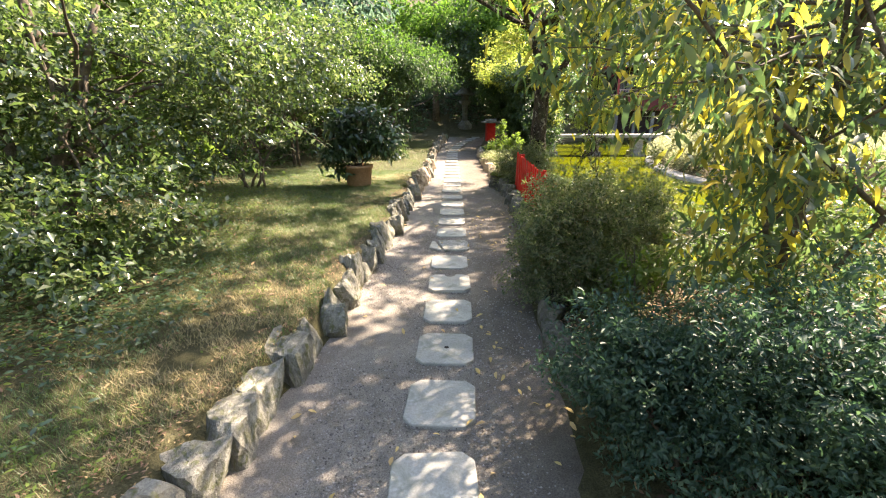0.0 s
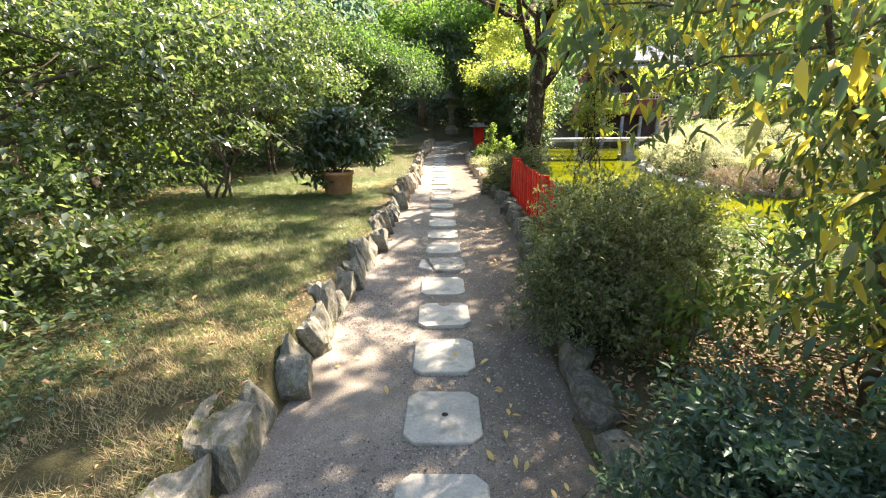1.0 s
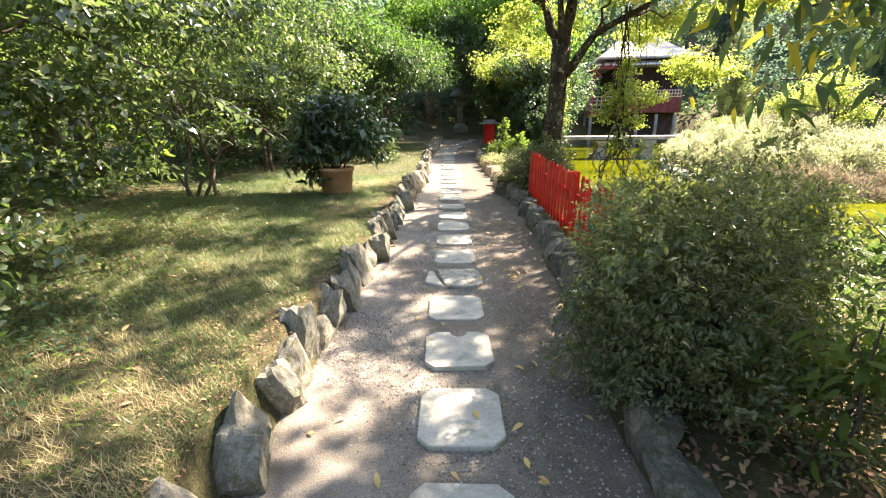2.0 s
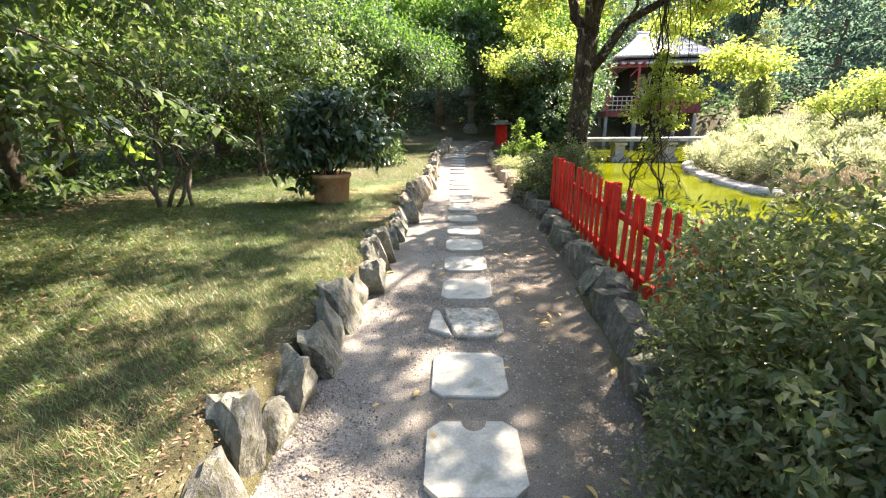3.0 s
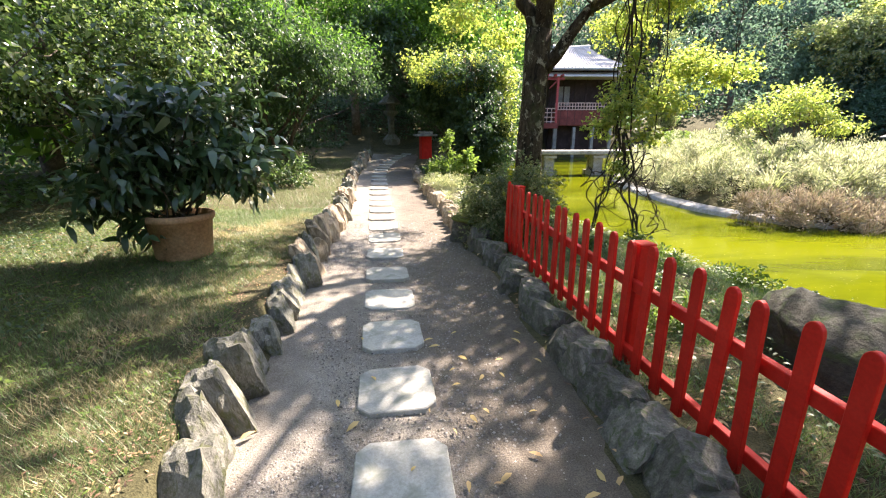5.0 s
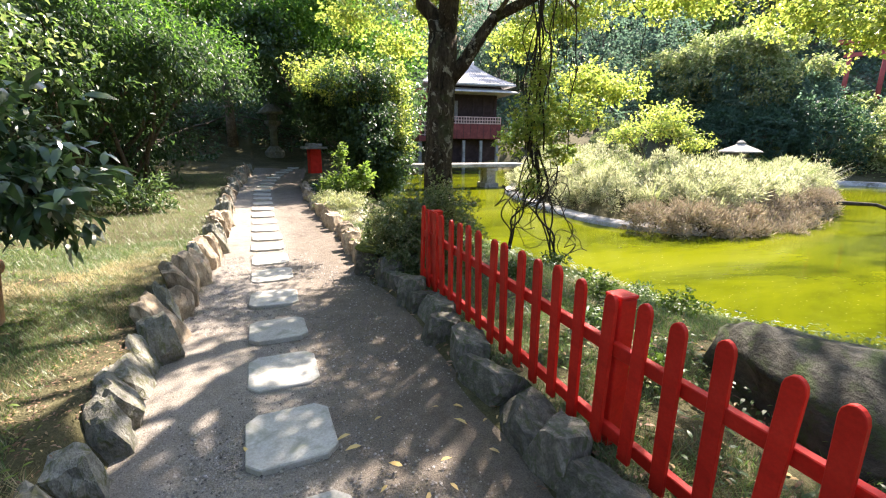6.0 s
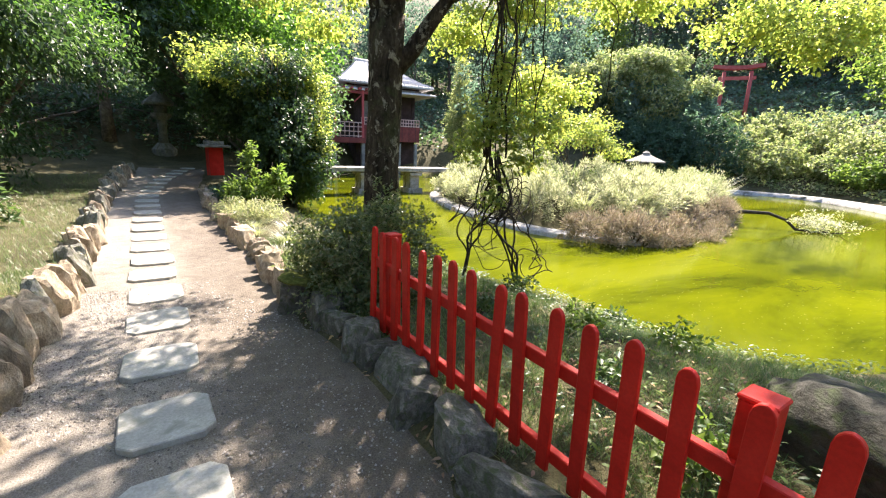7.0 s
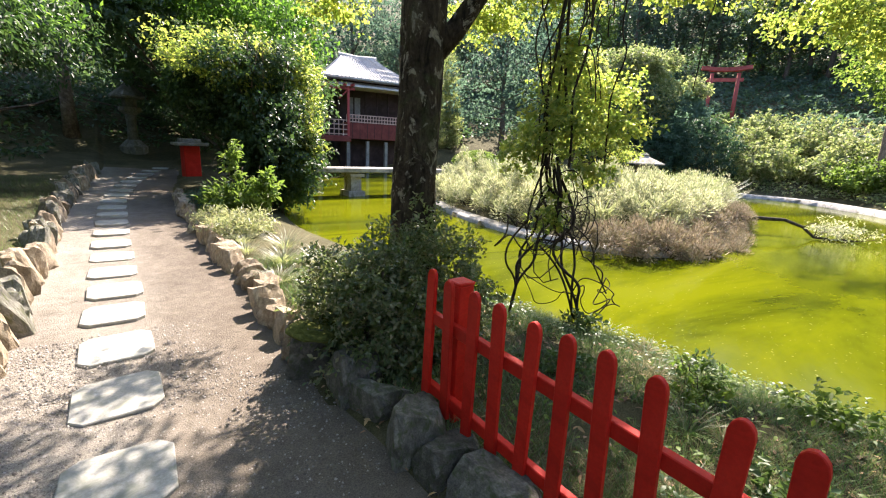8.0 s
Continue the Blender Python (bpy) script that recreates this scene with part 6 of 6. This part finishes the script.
def tall_tree(x, y, r0, h, lean, seed, mat=L_GREEN):
    """A tall bare trunk whose crown starts high up."""
    r = np.random.default_rng(seed)
    foot = spot(x, y, -0.1)
    g = Geo()
    top = (x + lean, y + 0.3, foot[2] + h)
    pts = wavy(foot, top, 9, 0.04, r)
    g.tube(pts, [r0 * (1.25 if i == 0 else 1 - 0.05 * i) for i in range(10)], 10)
    bl = [(top[0] + r.normal() * 1.0, top[1] + r.normal() * 1.0, top[2] - 1.5 + 1.2 * k, 1.8, 1.8, 0.8) for k in range(3)]
    for b in bl:
        limb(g, pts[8], b[:3], r0 * 0.4, 0.02, 5, 0.08, r, 6)
    lm = foliage("leaves", bl, 300, 10, 0.3, 0.2, 0.12, mat, seed + 1, 0.3)
    return shrub("tall_tree", "tall tree with a straight tan trunk", "tree", g, M_BARK_TAN, lm, foot)


tall_tree(-5.9, 7.0, 0.17, 9.0, 0.2, 250)
tall_tree(-1.0, 30.0, 0.22, 12.0, -0.2, 252)
tall_tree(30.5, 12.4, 0.15, 6.0, 0.2, 254, L_LIGHT)
tall_tree(34.0, 10.4, 0.16, 6.6, -0.3, 256, L_LIGHT)


# ---- undergrowth on the slopes ----
def undergrowth(name, label, n, box, keep, size, mat, seed, lift):
    r = np.random.default_rng(seed)
    x, y = box[0] + (box[1] - box[0]) * r.random(n), box[2] + (box[3] - box[2]) * r.random(n)
    ok = keep(x, y)
    x, y = x[ok], y[ok]
    lump = np.array([0.5 + 0.9 * noise.noise(Vector((a * 0.55, b * 0.55, 2.0))) for a, b in zip(x, y)])
    P = np.stack([x, y, land(x, y) + lift * np.maximum(0.05, lump) * r.random(len(x)) ** 0.5], 1)
    A = r.normal(size=P.shape) * (1, 1, 0.6)
    U = r.normal(size=P.shape) * 0.5 + (0, 0, 1)
    ob = part(name, leaf_mesh(name, P, A, U, size * (0.6 + 0.8 * r.random(len(x))), size * 0.6, mat, 0.2))
    return tagged(ob, label, "undergrowth", kind="stuff")


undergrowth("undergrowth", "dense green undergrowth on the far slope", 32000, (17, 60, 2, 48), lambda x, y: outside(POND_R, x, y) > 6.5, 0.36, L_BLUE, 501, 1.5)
undergrowth("undergrowth", "low sunlit plants along the far bank", 46000, (19, 40, 3, 24), lambda x, y: (outside(POND_R, x, y) > 0.9) & (outside(POND_R, x, y) < 9), 0.17, L_PALE, 502, 0.7)
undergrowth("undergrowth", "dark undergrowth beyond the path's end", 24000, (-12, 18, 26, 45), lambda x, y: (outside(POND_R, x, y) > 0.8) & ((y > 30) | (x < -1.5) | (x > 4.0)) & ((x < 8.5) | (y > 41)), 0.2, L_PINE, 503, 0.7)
undergrowth("undergrowth", "leafy undergrowth on the wooded back slope", 42000, (-8, 75, 14, 75), lambda x, y: (outside(POND_R, x, y) > 2.0) & ((y > 36) | (x + 0.5 * y > 50)), 0.46, L_PINE, 505, 1.3)
undergrowth("undergrowth", "shaded undergrowth left of the lawn", 22000, (-16, -5.2, 0, 26), lambda x, y: x < 0, 0.14, L_GREEN, 504, 0.55)

# ---- lawn, litter, gravel ----
def patch(x, y, f, o):
    return np.array([noise.noise(Vector((a * f + o, b * f - o, 0.3))) for a, b in zip(x, y)])


def scatter_blades(name, label, n, x0, x1, y0, y1, length, mat, seed, bias, keep, lean=0.6, wide=1.0):
    r = np.random.default_rng(seed)
    x, y = x0 + (x1 - x0) * r.random(n) ** bias, y0 + (y1 - y0) * r.random(n)
    ok = keep(x, y, r)
    x, y = x[ok], y[ok]
    k = len(x)
    P = np.stack([x, y, land(x, y) - 0.005], 1)
    a = r.random(k) * 6.283
    A = np.stack([np.cos(a) * lean, np.sin(a) * lean, 0.45 + 0.5 * r.random(k)], 1)
    U = np.stack([-np.cos(a), -np.sin(a), np.full(k, 0.5)], 1)
    side = unit(np.cross(A, U)) * (wide * (0.0014 + 0.0009 * r.random(k)))[:, None]
    tip = P + unit(A) * (length * (0.5 + 0.9 * r.random(k)))[:, None]
    v = np.stack([P - side, P + side, tip], 1).reshape(-1, 3)
    ob = part(name, raw_mesh(name, v, np.arange(3 * k).reshape(-1, 3), mat))
    return tagged(ob, label, "grass", kind="stuff")


def on_lawn(x, y):
    return x < np.interp(y, LEFT_Y, LEFT_X) - 0.12


def turf(x, y):
    """Where grass grows: not on the bare strip behind the edging rocks."""
    return np.interp(y, LEFT_Y, LEFT_X) - x > 0.2 + 0.36 * patch(x, y, 0.8, 4) + 0.25 * patch(x, y, 3.0, 1)


L_STRAW = leaf_mat("straw_blades", [(0.24, 0.235, 0.085), (0.33, 0.315, 0.125), (0.46, 0.435, 0.21)], 0.35, 0.7, through_tint=(1.1, 1.15, 0.95))
scatter_blades("grass", "short thin green lawn grass", 320000, -5.2, -0.75, 0.3, 12.5, 0.055, L_BLADE, 401, 0.7, lambda x, y, r: turf(x, y) & ((x > -2.45 + 0.3 * patch(x, y, 1.5, 1)) | (y > 3.8)) & (patch(x, y, 0.9, 3) + 0.5 * patch(x, y, 3.1, 5) + 0.22 * (-1.9 - x) > -0.30 + 0.6 * (r.random(len(x)) - 0.55)))
scatter_blades("dry_grass", "dry straw-coloured grass lying in tufts", 150000, -4.0, -0.75, 0.3, 12.5, 0.07, L_STRAW, 402, 0.6, lambda x, y, r: turf(x, y) & ((x > -2.45 + 0.3 * patch(x, y, 1.5, 1)) | (y > 3.8)) & (patch(x, y, 0.9, 3) + 0.5 * patch(x, y, 3.1, 5) + 0.3 * (-1.8 - x) < -0.12 + 0.4 * (r.random(len(x)) - 0.5)) & (patch(x, y, 5.0, 8) > -0.15), 0.9)
scatter_blades("grass", "thin lawn grass beyond the pot", 26000, -5.0, -0.7, 12.5, 22, 0.09, L_BLADE, 403, 0.7, lambda x, y, r: on_lawn(x, y))
scatter_blades("bank_grass", "rough grass on the pond bank", 110000, 1.22, 4.6, 4.2, 13.5, 0.10, L_BLADE, 404, 1.0, lambda x, y, r: (outside(POND_R, x, y) > 0.1) & (x > np.interp(y, RIGHT_Y, RIGHT_X) + 0.25) & (patch(x, y, 2.2, 3) > -0.3), 0.7, 1.5)

scatter_blades("dry_grass", "dry grass tufts along the water's edge", 16000, 2.6, 6.5, 5.5, 14.0, 0.12, L_STRAW, 405, 1.0, lambda x, y, r: (np.abs(outside(POND_R, x, y) - 0.35) < 0.35) & (patch(x, y, 1.6, 4) > -0.1), 0.7)


def litter(name, label, n, box, size, mat, seed, keep, lift=0.012):
    r = np.random.default_rng(seed)
    x, y = box[0] + (box[1] - box[0]) * r.random(n), box[2] + (box[3] - box[2]) * r.random(n)
    ok = keep(x, y, r)
    x, y = x[ok], y[ok]
    k = len(x)
    on_path = (x > np.interp(y, LEFT_Y, LEFT_X)) & (x < np.interp(y, RIGHT_Y, RIGHT_X))
    P = np.stack([x, y, np.where(on_path, path_z(y), land(x, y)) + lift * (0.4 + r.random(k))], 1)
    a = r.random(k) * 6.283
    A = np.stack([np.cos(a), np.sin(a), r.normal(size=k) * 0.2], 1)
    U = np.stack([r.normal(size=k) * 0.3, r.normal(size=k) * 0.3, np.ones(k)], 1)
    s = size * (0.6 + 0.7 * r.random(k))
    ob = part(name, leaf_mesh(name, P, A, U, s, s * 0.36, mat, 0.25, True, 0.1))
    return tagged(ob, label, "fallen leaves", kind="stuff")


litter("leaf_litter", "brown and yellow fallen leaves on the bank", 6500, (0.85, 4.5, 1.0, 5.2), 0.055, L_LITTER, 411, lambda x, y, r: x > np.interp(y, RIGHT_Y, RIGHT_X) - 0.1)
litter("leaf_litter", "brown litter of leaves and twigs behind the edging rocks", 15000, (-2.4, -0.8, 0.5, 9.5), 0.024, L_LITTER, 419, lambda x, y, r: on_lawn(x, y) & (np.interp(y, LEFT_Y, LEFT_X) - x < 0.5 + 0.5 * patch(x, y, 0.8, 4) + 0.1 * r.normal(size=len(x))), 0.012)
litter("leaf_litter", "dry fallen leaves under the shrubs", 6000, (-7, -1.6, 0.5, 11), 0.05, L_LITTER, 412, lambda x, y, r: (x < -2.4 + 0.4 * r.normal(size=len(x))) | (r.random(len(x)) < 0.05))
litter("leaf_litter", "leaves and twigs along the foot of the rocks", 2200, (1.0, 4.0, 5.2, 11.0), 0.05, L_LITTER, 413, lambda x, y, r: (x > np.interp(y, RIGHT_Y, RIGHT_X)) & (outside(POND_R, x, y) > 0.1))
litter("fallen_leaves", "scattered yellow leaves on the path", 260, (-1.0, 1.0, 0.8, 8.0), 0.07, leaf_mat("yellow_fallen", [(0.45, 0.36, 0.10), (0.5, 0.42, 0.14), (0.35, 0.25, 0.10)], 0.15, 0.8), 414, lambda x, y, r: (x > 0.2) | (r.random(len(x)) < 0.25), 0.016)
litter("ground_ivy", "dark low ivy covering the ground", 19000, (-6.5, -1.9, 0.5, 4.6), 0.05, L_DARK, 415, lambda x, y, r: patch(x, y, 0.8, 9) + (-2.0 - x) * 0.6 > 0.05 + 0.2 * r.normal(size=len(x)), 0.07)
litter("ground_ivy", "dark low ground cover under the shrubs", 15000, (-8, -1.8, 4.6, 13), 0.05, L_DARK, 416, lambda x, y, r: patch(x, y, 0.8, 9) + 0.45 * (-2.9 - x) > 0.0 + 0.15 * r.normal(size=len(x)), 0.07)
litter("bank_plants", "low broad-leaved plants on the pond bank", 4500, (1.6, 5.5, 5.0, 12.0), 0.05, L_LIGHT, 417, lambda x, y, r: (outside(POND_R, x, y) > 0.05) & (patch(x, y, 1.3, 2) + 0.4 * patch(x, y, 4, 1) > 0.0), 0.09)
litter("bank_plants", "dark leafy weeds on the pond bank", 6000, (1.6, 5.5, 5.0, 12.0), 0.045, L_GREEN, 418, lambda x, y, r: (outside(POND_R, x, y) > 0.05) & (patch(x, y, 1.9, 7) > 0.05), 0.12)


def gravel(n, seed):
    r = np.random.default_rng(seed)
    y = 0.6 + 11.5 * r.random(n) ** 1.3
    a, b = np.interp(y, LEFT_Y, LEFT_X), np.interp(y, RIGHT_Y, RIGHT_X)
    x = a + (b - a) * r.random(n) ** 1.7
    s = (0.003 + 0.007 * r.random(n) ** 2)[:, None]
    c = np.stack([x, y, path_z(y) - 0.008 + 0.0 * x], 1)
    o = np.array([(1, 0, 0), (0, 1, 0), (-1, 0, 0), (0, -1, 0), (0, 0, 1)], float)
    v = c[:, None] + o[None] * (s[:, None] * (0.7 + 0.6 * r.random((n, 5, 1))))
    t = np.array([(0, 1, 4), (1, 2, 4), (2, 3, 4), (3, 0, 4)])
    m, nn, l, bs = material("pebbles", 0.9, spec=0.2)
    g = nn.new("ShaderNodeNewGeometry")
    l.new(ramp(nn, l, g.outputs["Random Per Island"], [(0, (0.09, 0.08, 0.072)), (0.55, (0.22, 0.2, 0.18)), (1, (0.38, 0.35, 0.315))]).outputs[0], bs.inputs["Base Color"])
    ob = part("gravel", raw_mesh("gravel", v.reshape(-1, 3), (t[None] + (np.arange(n) * 5)[:, None, None]).reshape(-1, 3), m))
    return tagged(ob, "fine loose gravel strewn on the path", "gravel", kind="stuff")


gravel(60000, 420)

litter("clover", "small green clover patches in the lawn", 19000, (-4.5, -0.8, 0.5, 12.0), 0.038, L_LIGHT, 421, lambda x, y, r: on_lawn(x, y) & (patch(x, y, 1.1, 6) + 0.5 * patch(x, y, 3.5, 2) + 0.2 * (-1.8 - x) > 0.08 + 0.25 * (r.random(len(x)) - 0.5)), 0.03)
tr = np.random.default_rng(430)
for k in range(22):
    x, y = 1.75 + 2.6 * tr.random(), 5.4 + 6.0 * tr.random()
    if float(outside(POND_R, np.array([x]), np.array([y]))[0]) < 0.15 or math.hypot(x - 2.78, y - 7.0) < 1.0:
        continue
    sword_clump(x, y, 70, (0.15 if k % 3 else 0.08) + 0.1 * tr.random(), 431 + k, L_BLADE if k % 3 else L_STRAW, "tuft of rough grass on the pond bank", "grass_tuft", 0.08, 0.004, 0.6)
for k, (x, y) in enumerate([(2.3, 8.3), (3.0, 9.0), (2.4, 9.6), (3.5, 8.4), (3.3, 10.1), (2.1, 7.6), (4.0, 9.3)]):
    zz = float(land(x, y))
    bush("bank_weed", "small leafy green weed on the pond bank", (x, y), [(x, y, zz + 0.10, 0.2, 0.2, 0.12)], 34, 8, 0.06, 0.052, 0.028, L_LIGHT if k % 2 else L_GREEN, 460 + k, 1, 0.004, 0.2, category="weed", sp=0.03)
